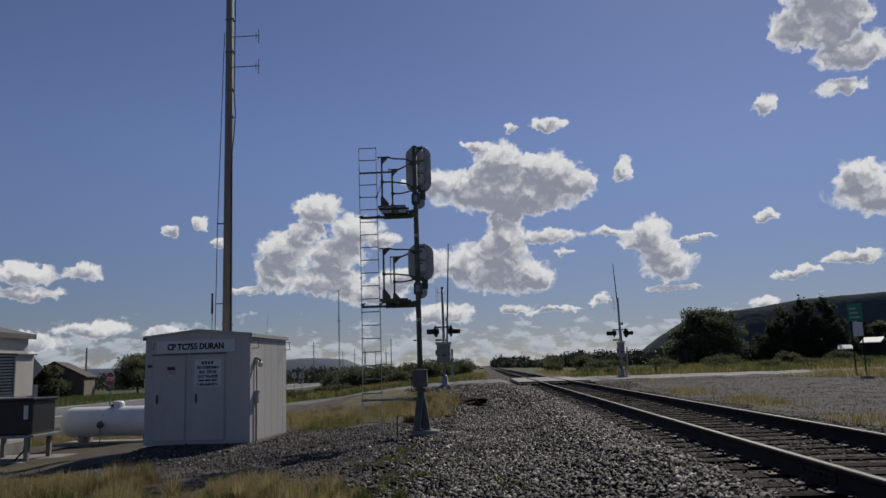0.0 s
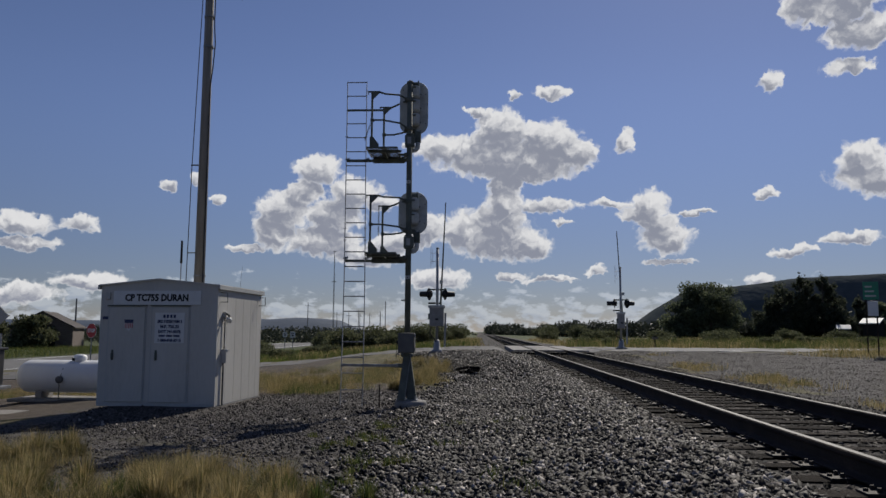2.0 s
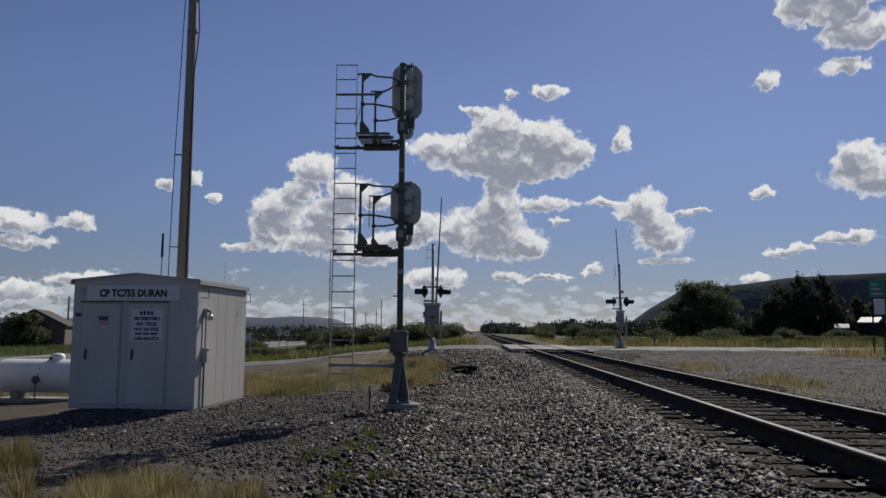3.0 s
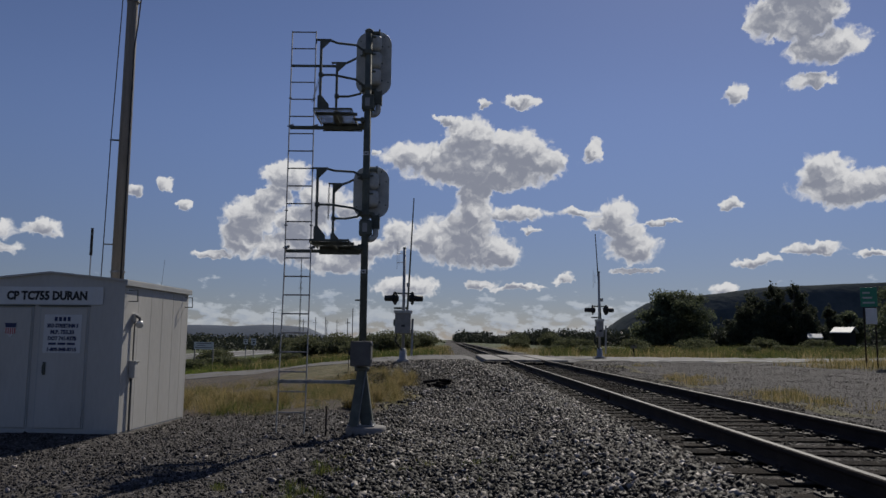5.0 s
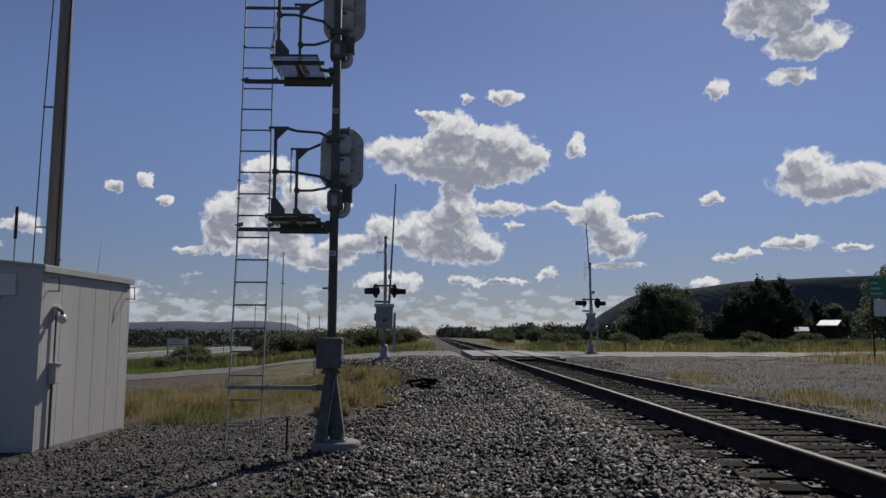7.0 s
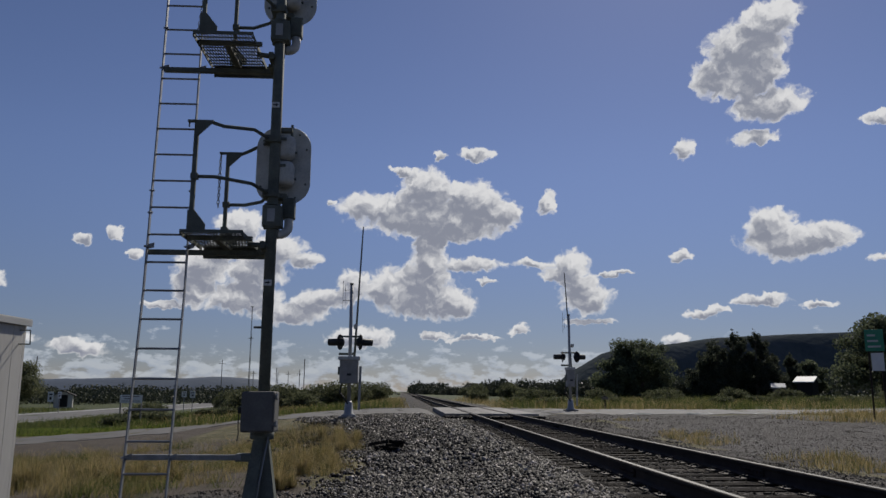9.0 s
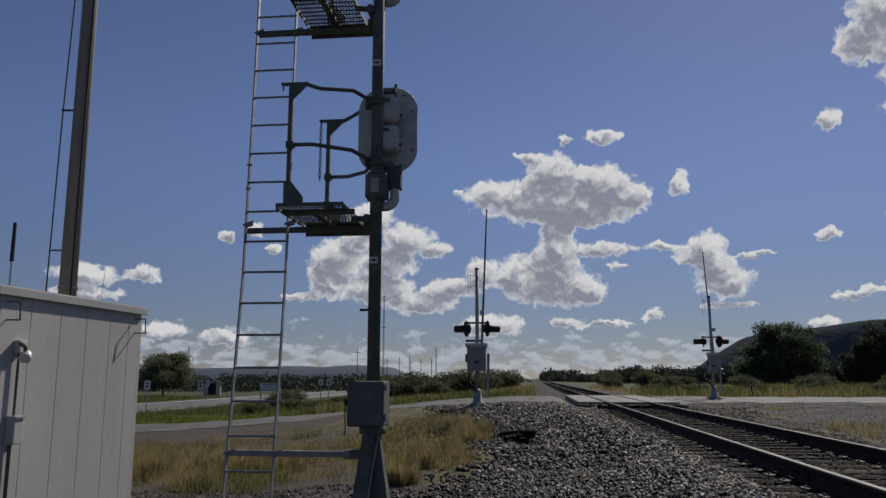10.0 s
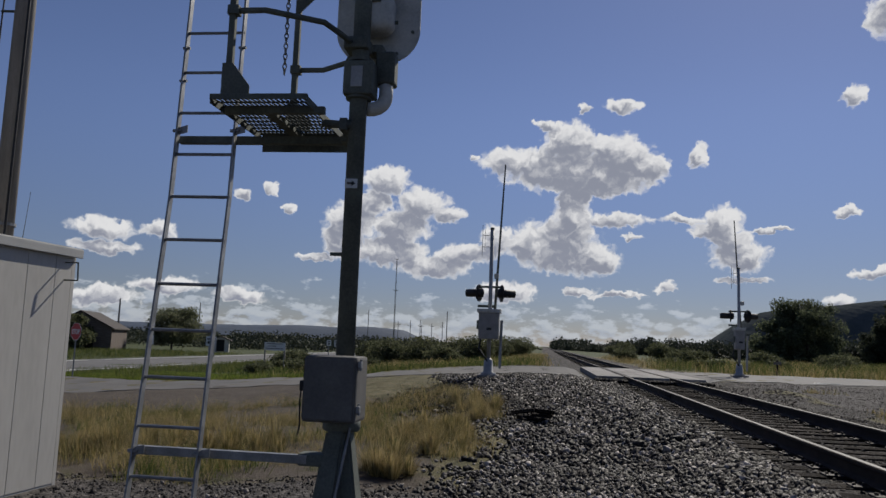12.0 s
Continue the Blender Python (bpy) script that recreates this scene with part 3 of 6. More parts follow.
def ground_masks(x, y):
    left_edge = np.interp(y, [-6, 3, 8, 12, 16, 20, 26, 31, 34], [-0.9, -0.9, -0.7, -0.6, -0.6, -0.5, -1.4, -3.0, -3.4])
    gravel = ease(x, left_edge - 0.6, left_edge + 0.6) * (1 - ease(x + 0.5 * np.sin(y * 0.9) + 0.35 * np.sin(y * 2.3 + 1.0), 6.0, 7.5))
    gravel = np.where(y > 47, ease(x, 0.0, 1.0) * (1 - ease(x, 6.0, 7.0)), gravel)
    gravel = np.where((y > 47) & (x < 1.7), np.maximum(gravel, ease(x, -0.6, 0.2)), gravel)
    front = np.interp(x, [-12, -8, -5, -3, -1], [9.0, 10.5, 9.0, 7.0, 5.5])
    cinder = ease(x, -9.2, -7.6) * (1 - ease(x, -1.0, -0.4)) * ease(y, front - 1.0, front + 1.2) * (1 - ease(y, 15.0, 16.0))
    cinder = np.maximum(cinder, 0.60 * ease(x, -16, -13) * (1 - ease(x, -1.2, -0.4)) * (1 - ease(y, 11, 12.5)))
    pale = ease(x, 8.5, 10.5) * (1 - ease(x, 45, 60)) * ease(y, 6, 12) * (1 - ease(y, 36, 40))
    pale = pale * (1 - 0.9 * ease(x, 15, 18) * ease(y, 28, 31)) + 0.9 * ease(x, 6.3, 7.4) * (1 - ease(x, 8.5, 10)) * (0.75 * ease(y, 3, 8) + 0.25 * ease(y, 18, 24)) * (1 - ease(y, 36, 40))
    green = ease(x, 8, 14) * ease(y, 49, 54) * 0.8 + (1 - ease(x, -9, -5)) * ease(y, 19, 24) * (1 - ease(y, 33, 35)) * 0.55 + (1 - ease(x, -16, -12)) * ease(y, 46, 50) * 0.9 + ease(y, 90, 140) * 0.9
    earth = (1 - ease(x, -9.0, -7.5)) * ease(y, 11, 13) * (1 - ease(y, 19, 21)) * 0.8 + (1 - ease(x, -7, -5)) * ease(y, 26.0, 29.5) * (1 - ease(y, 36, 37)) + (1 - ease(x, -1.6, -0.6)) * ease(y, 14.6, 16.0) * (1 - ease(y, 26, 29)) * 0.62 + ease(x, -3, -1.6) * (1 - ease(x, -0.9, -0.3)) * ease(y, 12.5, 13.5) * (1 - ease(y, 15, 16.5)) * 0.7
    return {"gravel": gravel, "cinder": cinder, "pale": pale, "green": green, "earth": earth}


for mask_name, values in ground_masks(GX, GY).items():
    att = ground.data.attributes.new(mask_name, "FLOAT", "POINT")
    att.data.foreach_set("value", np.clip(values, 0, 1).astype(np.float32).ravel())


def ribbon(name, rows, material, label, category, lift=0.02, thick=0.12):
    """A road laid on the ground: rows of (left x, left y, right x, right y)."""
    verts, faces = [], []
    for (ax, ay, bx, by) in rows:
        for k in range(7):
            x, y = ax + (bx - ax) * k / 6, ay + (by - ay) * k / 6
            verts.append((x, y, float(land(x, y)) + lift))
        verts.append((bx, by, float(land(bx, by)) - thick))
        verts.append((ax, ay, float(land(ax, ay)) - thick))
    for i in range(len(rows) - 1):
        p, q = 9 * i, 9 * i + 9
        for k in range(9):
            a, b = k, (k + 1) % 9
            faces.append((p + a, p + b, q + b, q + a))
    ob = mesh_from(name, verts, faces, material)
    return tagged(ob, label, category, kind="structure")

# ---------------------------------------------------------------- roads and crossing
def road_rows(x0, x1, step):
    rows = []
    for x in np.arange(x0, x1 + step / 2, step):
        near_y = np.interp(x, [-60, -26, -18, -6, 0, 6, 12, 30, 90], [30, 34, 35.2, 35.4, 35.0, 36.0, 38.0, 43.0, 62])
        far_y = np.interp(x, [-60, -26, -18, -6, 0, 6, 12, 30, 90], [50, 47, 45.0, 44.5, 45.5, 46.0, 47.5, 53.5, 72])
        rows.append((x, far_y, x, near_y))
    return rows


ribbon("road", road_rows(-27.0, 1.75, 0.5), M_DIRT_ROAD, "narrow dusty asphalt road running down from the railway crossing", "road")
ribbon("road", road_rows(5.4, 90, 0.7), M_ASPHALT, "pale worn asphalt road leading away from the railway crossing", "road")
ribbon("road", [(-39.0 - 0.01 * max(0, y - 60), y, -27.5 - 0.01 * max(0, y - 60), y) for y in list(np.arange(-10, 90, 3.0)) + [110, 140, 180, 240, 320, 450, 700, 1000]],
       M_ASPHALT, "grey two-lane highway parallel to the railway", "road", lift=0.03)
for off in (-37.8, -28.7):
    ribbon("trim", [(off - 0.08 - 0.01 * max(0, y - 60), y, off + 0.08 - 0.01 * max(0, y - 60), y) for y in list(np.arange(-10, 90, 3.0)) + [110, 140, 180, 240, 320, 450]],
           M_LINE, "solid white edge line of the highway", "road marking", lift=0.045, thick=0.01)
for x in np.arange(9.5, 44, 3.2):
    ribbon("trim", [(u, np.interp(u, [6, 12, 30, 90], [36, 38, 43, 62]) + 0.95, u, np.interp(u, [6, 12, 30, 90], [36, 38, 43, 62]) + 0.8) for u in (x, x + 0.7, x + 1.4)],
           M_LINE, "short worn white line on the road edge", "road marking", lift=0.034, thick=0.005)

crossing = thing("level_crossing", (3.55, 40.5, 0.36), "concrete panel level crossing flush with the two rails", "crossing", kind="structure")
for x0, x1 in ((1.78, 2.70), (2.92, 3.54), (3.56, 4.19), (4.41, 5.36)):
    for k in range(5):
        y0 = 34.75 + 2.38 * k
        p = part("panel", box((x0 - 3.55, y0 - 40.5, 0.0), (x1 - 3.55, y0 + 2.355 - 40.5, 0.21), 0.015), M_CONCRETE, crossing)

# ---------------------------------------------------------------- the track
track = thing("railway_track", (3.55, 0, 0.2), "single railway track with brown rails on dark timber ties", "railway track", kind="structure")


def rail_profile():
    h = [(0.07, 0.0), (0.07, 0.012), (0.02, 0.028), (0.009, 0.04), (0.009, 0.115), (0.033, 0.128), (0.036, 0.135), (0.036, 0.158), (0.028, 0.168)]
    return h + [(-x, z) for x, z in h[::-1]]


def rail_mesh():
    bm = bmesh.new()
    prof = rail_profile()
    ys = list(np.arange(-14, 80, 4.0)) + [100, 140, 200, 320, 520, 900, 1500]
    rings = [[bm.verts.new((x, y, z)) for x, z in prof] for y in ys]
    k = len(prof)
    for p, q in zip(rings, rings[1:]):
        for i in range(k):
            f = bm.faces.new((p[i], q[i], q[(i + 1) % k], p[(i + 1) % k]))
            f.material_index = 1 if i == k // 2 - 1 else 0
    bm.faces.new(rings[0])
    bm.faces.new(rings[-1][::-1])
    bm.normal_update()
    return bm


for x in (XL, XR):
    r = part("rail", rail_mesh(), (M_RUST, M_POLISHED), track, "brown steel rail with a bright worn running surface", at=pose(x - 3.55, 0, RAIL_TOP - 0.168 - 0.2))
    bm = bmesh.new()
    for y in (1.9, 13.9, 25.9):
        side = -1 if x == XL else 1
        for s in (-1, 1):
            box((s * 0.010, y - 0.3, 0.035), (s * 0.030, y + 0.3, 0.118), 0.004, bm)
            for b in range(6):
                rod((s * 0.028, y - 0.25 + 0.1 * b, 0.078), (s * 0.052, y - 0.25 + 0.1 * b, 0.078), 0.014, None, 6, bm)
    part("joint_bar", bm, M_RUST, r)

tie_meshes, plate_meshes = [], []
for v in range(4):
    bm = box((-1.3, -0.115, -0.17), (1.3, 0.115, 0.0), 0.012)
    for q in bm.verts:
        q.co += Vector((random.uniform(-.02, .02), random.uniform(-.012, .012), random.uniform(-.006, .004)))
    tie_meshes.append(bpy.data.meshes.new("tie"))
    bm.to_mesh(tie_meshes[-1])
    tie_meshes[-1].materials.append(M_TIE)
    bm.free()
bm = box((-0.18, -0.095, 0.0), (0.18, 0.095, 0.016), 0.003)
for sx in (-0.085, 0.085):
    for sy in (-0.05, 0.05):
        box((sx - 0.014, sy - 0.012, 0.01), (sx + 0.014, sy + 0.012, 0.045), 0.004, bm)
for sx in (-0.15, 0.15):
    box((sx - 0.014, -0.012, 0.01), (sx + 0.014, 0.012, 0.035), 0.004, bm)
plate_mesh = bpy.data.meshes.new("tie_plate")
bm.to_mesh(plate_mesh)
bm.free()
M_PLATE = surface("rusty_tie_plate", [(0.022, 0.017, 0.014), (0.042, 0.033, 0.028), (0.085, 0.072, 0.062)], rough=0.8, metal=0.1, scale=8.0, bump=0.15, per_object=0.5)
plate_mesh.materials.append(M_PLATE)
TIE_TOP = RAIL_TOP - 0.168 - 0.016
ty = -3.0
while ty < 62:
    if not 34.6 < ty < 46.8:
        tie = new("tie", random.choice(tie_meshes))
        tie.parent = track
        tie.matrix_basis = pose(random.uniform(-.05, .05), ty, TIE_TOP - 0.2 + random.uniform(-.008, 0), 0, random.uniform(-.4, .4), random.uniform(-1.3, 1.3))
        if ty < 32:
            for x in (XL, XR):
                pl = new("tie_plate", plate_mesh)
                pl.parent = tie
                pl.matrix_basis = pose(x - 3.55, 0, 0.001)
    ty += 0.51 + random.uniform(-.03, .03)
far_ties = bmesh.new()
for k in range(220):
    y = 62.4 + 0.55 * k
    box((-1.3, y - 0.11, -0.35 + 0.37), (1.3, y + 0.11, TIE_TOP - 0.2), 0.0, far_ties)
tagged(part("far_ties", far_ties, M_TIE, track), kind="stuff")

# ---------------------------------------------------------------- the signal mast
MX, MY = -1.23, 12.35
signal = thing("railway_signal", (MX, MY, 0.0), "tall dark-painted railway signal mast with two heads and a ladder", "railway signal")
part("footing", spun([(0.30, -0.25), (0.31, 0.05), (0.30, 0.085), (0.285, 0.10), (0.0, 0.10)], 32, m=Matrix.Translation((0.08, -0.02, 0))), M_CONCRETE, signal, "round concrete footing, chipped and dusty", smooth=True)
bm = box((-0.19, -0.17, 0.10), (0.21, 0.17, 0.125), 0.004)
for sx in (-0.15, 0.17):
    for sy in (-0.13, 0.13):
        rod((sx, sy, 0.1), (sx, sy, 0.19), 0.015, None, 8, bm)
        rod((sx, sy, 0.125), (sx, sy, 0.15), 0.028, None, 6, bm)
part("base_plate", bm, M_GALV, signal, "galvanised base plate with anchor bolts")
# split cast base: a tapered front leg and a webbed back
bm = bmesh.new()
for (w0, w1, y0, y1, dx0, dx1) in ((0.15, 0.115, -0.15, -0.065, -0.085, -0.005), (0.19, 0.10, -0.02, -0.02, 0.10, 0.02)):
    a = [Vector((dx0 + sx * w0 / 2 * 1.0, y0 + sy * 0.10, 0.125)) for sx, sy in ((-1, -1), (1, -1), (1, 1), (-1, 1))]
    b = [Vector((dx1 + sx * w1 / 2, y1 + sy * 0.06, 0.93)) for sx, sy in ((-1, -1), (1, -1), (1, 1), (-1, 1))]
    va, vb = [bm.verts.new(p) for p in a], [bm.verts.new(p) for p in b]
    bm.faces.new(va[::-1])
    bm.faces.new(vb)
    for i in range(4):
        bm.faces.new((va[i], va[(i + 1) % 4], vb[(i + 1) % 4], vb[i]))
bmesh.ops.bevel(bm, geom=list(bm.edges), offset=0.014, segments=2, affect="EDGES")
part("mast_base", bm, M_SIGNAL, signal, "tapered split cast-iron mast base")
part("base_collar", spun([(0.10, 0.92), (0.115, 0.93), (0.115, 0.985), (0.085, 1.0)], 20), M_SIGNAL, signal, smooth=True)
part("mast", rod((0, 0, 0.95), (0, 0, 6.30), 0.057, 0.055, 20), M_SIGNAL, signal, "dark grey-green painted steel mast tube", smooth=True)
part("mast_cap", spun([(0.06, 6.28), (0.068, 6.29), (0.068, 6.325), (0.03, 6.35)], 16), M_SIGNAL, signal, smooth=True)
jb = part("junction_box", box((-0.145, -0.365, 1.0), (0.165, -0.085, 1.375), 0.02), M_BOX, signal, "grey steel junction box clamped in front of the mast")
part("lid", box((-0.14, -0.377, 1.012), (0.155, -0.366, 1.362), 0.010), M_BOX, jb)
part("box_clamp", box((-0.075, -0.085, 1.06), (0.075, 0.07, 1.30), 0.012), M_SIGNAL, jb)
for z in (1.06, 1.31):
    bm = box((0.165, -0.355, z), (0.186, -0.305, z + 0.04), 0.005)
    rod((0.178, -0.33, z - 0.012), (0.178, -0.33, z + 0.052), 0.008, None, 8, bm)
    part("hinge", bm, M_GALV, jb, "galvanised hinge with bright pins")
bm = box((-0.178, -0.33, 1.17), (-0.146, -0.27, 1.23), 0.008)
bent_rod([(-0.168, -0.32, 1.17), (-0.172, -0.32, 1.10), (-0.165, -0.32, 0.98), (-0.175, -0.32, 0.92)], 0.005, 6, bm)
part("padlock", bm, M_RUBBER, jb, "dark padlock on a hasp with a hanging chain")
part("earth_wire", bent_rod([(0.075, -0.09, 0.95), (0.03, -0.20, 0.55), (-0.02, -0.24, 0.12)], 0.008), M_GALV, signal)
for z, w in ((4.30, 0), (2.44, 0)):
    tg = part("number_tag", box((-0.045, -0.062, z - 0.03), (0.035, -0.054, z + 0.03), 0.002), M_SIGN_WHITE, signal, "small white tag with a black arrow")
    bm = box((-0.03, -0.067, z - 0.006), (0.0, -0.063, z + 0.006))
    slab([(0, -0.018), (0.022, 0), (0, 0.018)], 0.003, pose(0, -0.0635, z, 90, 0, 0), bm)
    part("arrow", bm, M_BLACK_INK, tg)
part("peg", rod((-0.13, 0.0, 2.0), (-0.05, 0.0, 2.0), 0.012, 0.012, 8), M_SIGNAL, signal)

def rounded(lo, hi, r, bm=None):
    """A cast housing with generously rounded edges."""
    bm = bm or bmesh.new()
    c, h = (Vector(lo) + Vector(hi)) / 2, (Vector(hi) - Vector(lo)) / 2
    vs = bmesh.ops.create_cube(bm, size=2.0)["verts"]
    for v in vs:
        v.co = Vector((v.co.x * h.x, v.co.y * h.y, v.co.z * h.z)) + c
    bmesh.ops.bevel(bm, geom=list({e for v in vs for e in v.link_edges}), offset=r, segments=5, profile=0.5, affect="EDGES")
    return bm


for base, lamps, hh in ((5.31, 3, 1.06), (3.31, 2, 0.82)):
    cz = base + hh / 2
    head = part("signal_head", slab(capsule_outline(0.55, hh, 0.22, 10), 0.022, pose(0.065, 0.20, cz, 90, 0, 0)), M_HEAD, signal, "grey signal head with a rounded backing plate")
    rim = bmesh.new()
    o = capsule_outline(0.55, hh, 0.22, 10)
    for (x0, z0), (x1, z1) in zip(o, o[1:] + o[:1]):
        rod((0.065 + x0, 0.185, cz + z0), (0.065 + x1, 0.185, cz + z1), 0.010, None, 6, rim)
    part("plate_rim", rim, M_HEAD, head)
    bolts = bmesh.new()
    for x0, z0 in o[::6]:
        rod((0.065 + x0 * 0.86, 0.178, cz + z0 * 0.91), (0.065 + x0 * 0.86, 0.168, cz + z0 * 0.91), 0.012, None, 6, bolts)
    tagged(part("plate_bolts", bolts, M_SIGNAL, head), kind="stuff")
    for i in range(lamps):
        z = cz + (i - (lamps - 1) / 2) * 0.285 + 0.02
        house_part = part("lamp_housing", rounded((-0.06, 0.0, z - 0.138), (0.195, 0.175, z + 0.138), 0.075), M_HEAD, head, "cast grey lamp housing", smooth=True)
        part("latch", box((0.02, -0.014, z + 0.055), (0.115, 0.003, z + 0.085), 0.005), M_SIGNAL, house_part)
        part("hinge_pin", rod((0.19, 0.09, z - 0.05), (0.215, 0.09, z - 0.05), 0.014, None, 8), M_SIGNAL, house_part)
        part("lamp_hood", spun([(0.125, 0.0), (0.13, 0.02), (0.115, 0.28), (0.10, 0.28), (0.11, 0.02)], 20, m=pose(0.065, 0.20, z, -90, 0, 0)), M_RUBBER, head, "black lamp hood", smooth=True)
    part("bracket", box((0.03, 0.05, base + 0.02), (0.13, 0.17, base + 0.075), 0.01), M_SIGNAL, head)
    bm = box((-0.02, 0.0, cz + hh / 2 - 0.10), (0.17, 0.07, cz + hh / 2 - 0.055), 0.008)
    rod((0.16, 0.05, cz + hh / 2 - 0.18), (0.16, 0.05, cz + hh / 2 - 0.01), 0.014, None, 8, bm)
    part("bracket", bm, M_SIGNAL, head)
    part("cable_neck", rounded((0.085, 0.045, base - 0.19), (0.215, 0.175, base + 0.03), 0.02), M_SIGNAL, head)
    arc = [(0.155 - 0.10 * (1 - math.cos(radians(a))), 0.10 - 0.05 * (1 - math.cos(radians(a))), base - 0.26 - 0.10 * math.sin(radians(a))) for a in range(0, 100, 12)]
    part("cable_elbow", tube([(0.155, 0.10, base - 0.15)] + arc, 0.046, 16), M_HEAD, head, "fat grey cable elbow under the head", smooth=True)
    bm = box((-0.088, -0.088, base - 0.30), (0.105, 0.085, base - 0.08), 0.014)
    for z in (base - 0.315, base - 0.072):
        rod((0.0, 0.0, z), (0.0, 0.0, z + 0.018), 0.082, None, 20, bm)
    clamp = part("clamp", bm, M_SIGNAL, signal, "heavy mast clamp")
    part("clamp_label", box((-0.035, -0.095, base - 0.255), (0.04, -0.089, base - 0.12), 0.002), M_ALU, clamp, "bright metal plate")

# platforms, guard rails and chains: the grating is made of slanted slots between thin bars
PX0, PX1, PY0, PY1 = -0.785, -0.19, -0.47, 0.385
for pz, bar_y in ((4.885, 0.255), (2.865, 0.165)):
    plat = part("platform", box((PX0, PY0, pz - 0.012), (PX1, PY0 + 0.006, pz + 0.022), 0.002), M_SIGNAL, signal, "steel grating platform on an angle-iron frame")
    bm = box((PX0, PY0 + 0.006, pz + 0.012), (PX1, PY0 + 0.03, pz + 0.02), 0.002)
    box((PX0 + 0.02, PY1 - 0.006, pz - 0.12), (PX1 + 0.07, PY1, pz + 0.02), 0.002, bm)
    box((PX0 + 0.02, PY1 - 0.055, pz - 0.008), (PX1, PY1 - 0.006, pz), 0.002, bm)
    for x in (PX0, PX1 - 0.006):
        box((x, PY0 + 0.006, pz - 0.035), (x + 0.006, PY1 - 0.006, pz + 0.012), 0.002, bm)
    mid = (PX0 + PX1) / 2
    box((mid - 0.03, PY0 + 0.17, pz - 0.045), (mid + 0.03, PY1 - 0.01, pz - 0.012), 0.003, bm)
    box((PX0 + 0.03, PY0 + 0.16, pz - 0.05), (PX1 + 0.06, PY0 + 0.20, pz - 0.006), 0.004, bm)
    part("platform_frame", bm, M_SIGNAL, plat)
    bm = bmesh.new()
    rows_of_bars = 10
    pitch = (PY1 - PY0 - 0.04) / rows_of_bars
    for i in range(rows_of_bars + 1):
        y = PY0 + 0.02 + i * pitch
        box((PX0 + 0.006, y - 0.011, pz - 0.002), (PX1 - 0.006, y + 0.011, pz + 0.002), 0, bm)
    for i in range(rows_of_bars):
        y = PY0 + 0.02 + i * pitch
        for k in range(20):
            x = PX0 + 0.012 + k * 0.029 + (0.0145 if i % 2 else 0.0)
            if x < PX1 - 0.02:
                slab([(x - 0.007, y), (x + 0.007, y), (x + 0.019, y + pitch), (x + 0.005, y + pitch)], 0.004, pose(0, 0, pz - 0.002), bm)
    part("grating", bm, M_SIGNAL, plat)
    bm = box((-1.275, bar_y, pz - 0.115), (-0.03, bar_y + 0.006, pz - 0.065), 0.002)
    box((-1.275, bar_y + 0.006, pz - 0.115), (-0.03, bar_y + 0.05, pz - 0.109), 0.002, bm)
    part("support_bar", bm, M_SIGNAL, signal)
    bm = rod((PX1 - 0.02, -0.08, pz - 0.045), (0.0, -0.02, pz - 0.045), 0.026, None, 12, bm=None)
    box((-0.10, -0.075, pz - 0.085), (-0.05, 0.075, pz - 0.005), 0.008, bm)
    box((-0.12, 0.05, pz - 0.13), (-0.03, 0.21, pz - 0.09), 0.006, bm)
    part("brace", bm, M_SIGNAL, signal)
    for (px, py, top, hi_mid) in ((-0.69, -0.43, 1.10, 0.55), (-0.555, 0.36, 1.02, 0.46)):
        post = part("guard_post", box((px - 0.019, py - 0.019, pz), (px + 0.019, py + 0.019, pz + top), 0.004), M_SIGNAL, signal)
        bm = slab([(0, 0), (0.16, 0), (0.16, -0.03), (0.03, -0.16), (0, -0.16)], 0.008, pose(px - 0.01, py - 0.02, pz + top + 0.01, 90, 0, 0))
        box((px - 0.09, py - 0.024, pz + top - 0.005), (px + 0.16, py + 0.014, pz + top + 0.018), 0.003, bm)
        rod((px - 0.075, py, pz + top), (px - 0.075, py, pz + top - 0.05), 0.008, None, 6, bm)
        part("gusset", bm, M_SIGNAL, post)
        part("foot_plate", slab([(-0.035, 0), (0.14, 0), (0.14, 0.06), (0.03, 0.20), (-0.035, 0.20)], 0.008, pose(px, py - 0.02, pz + 0.015, 90, 0, 0)), M_SIGNAL, post)
        mast_top, mast_mid = pz + 1.07, pz + 0.49
        side = -0.06 if py < 0 else 0.06
        top_rail = [(px + 0.14, py, pz + top), (px + 0.24, py * 0.82, (pz + top) * 0.6 + 0.4 * mast_top), (-0.17, py * 0.62, mast_top + 0.02), (-0.06, side, mast_top)]
        part("guard_rail", tube(top_rail, 0.018, 10), M_SIGNAL, signal, smooth=True)
        mid_rail = [(px, py, pz + hi_mid), (px + 0.20, py, pz + hi_mid), (-0.16, py * 0.72, (pz + hi_mid + mast_mid) / 2), (-0.09, py * 0.40, mast_mid + 0.01), (-0.05, side, mast_mid)]
        part("guard_rail", tube(mid_rail, 0.018, 10), M_SIGNAL, signal, smooth=True)
        part("rail_socket", box((px - 0.03, py - 0.03, pz + hi_mid - 0.03), (px + 0.04, py + 0.03, pz + hi_mid + 0.03), 0.006), M_SIGNAL, post)
    for z in (pz + 0.45, pz + 1.03):
        part("rail_clamp", box((-0.10, -0.08, z), (0.06, 0.08, z + 0.08), 0.014), M_SIGNAL, signal)
    bm = bmesh.new()
    hang = [(-0.635, 0.36, pz + 0.97 - 0.037 * i) for i in range(15)] if pz < 4 else [(-0.69 - 0.017 * i, -0.41 + 0.045 * i, pz + 0.56 - 0.018 * i) for i in range(14)]
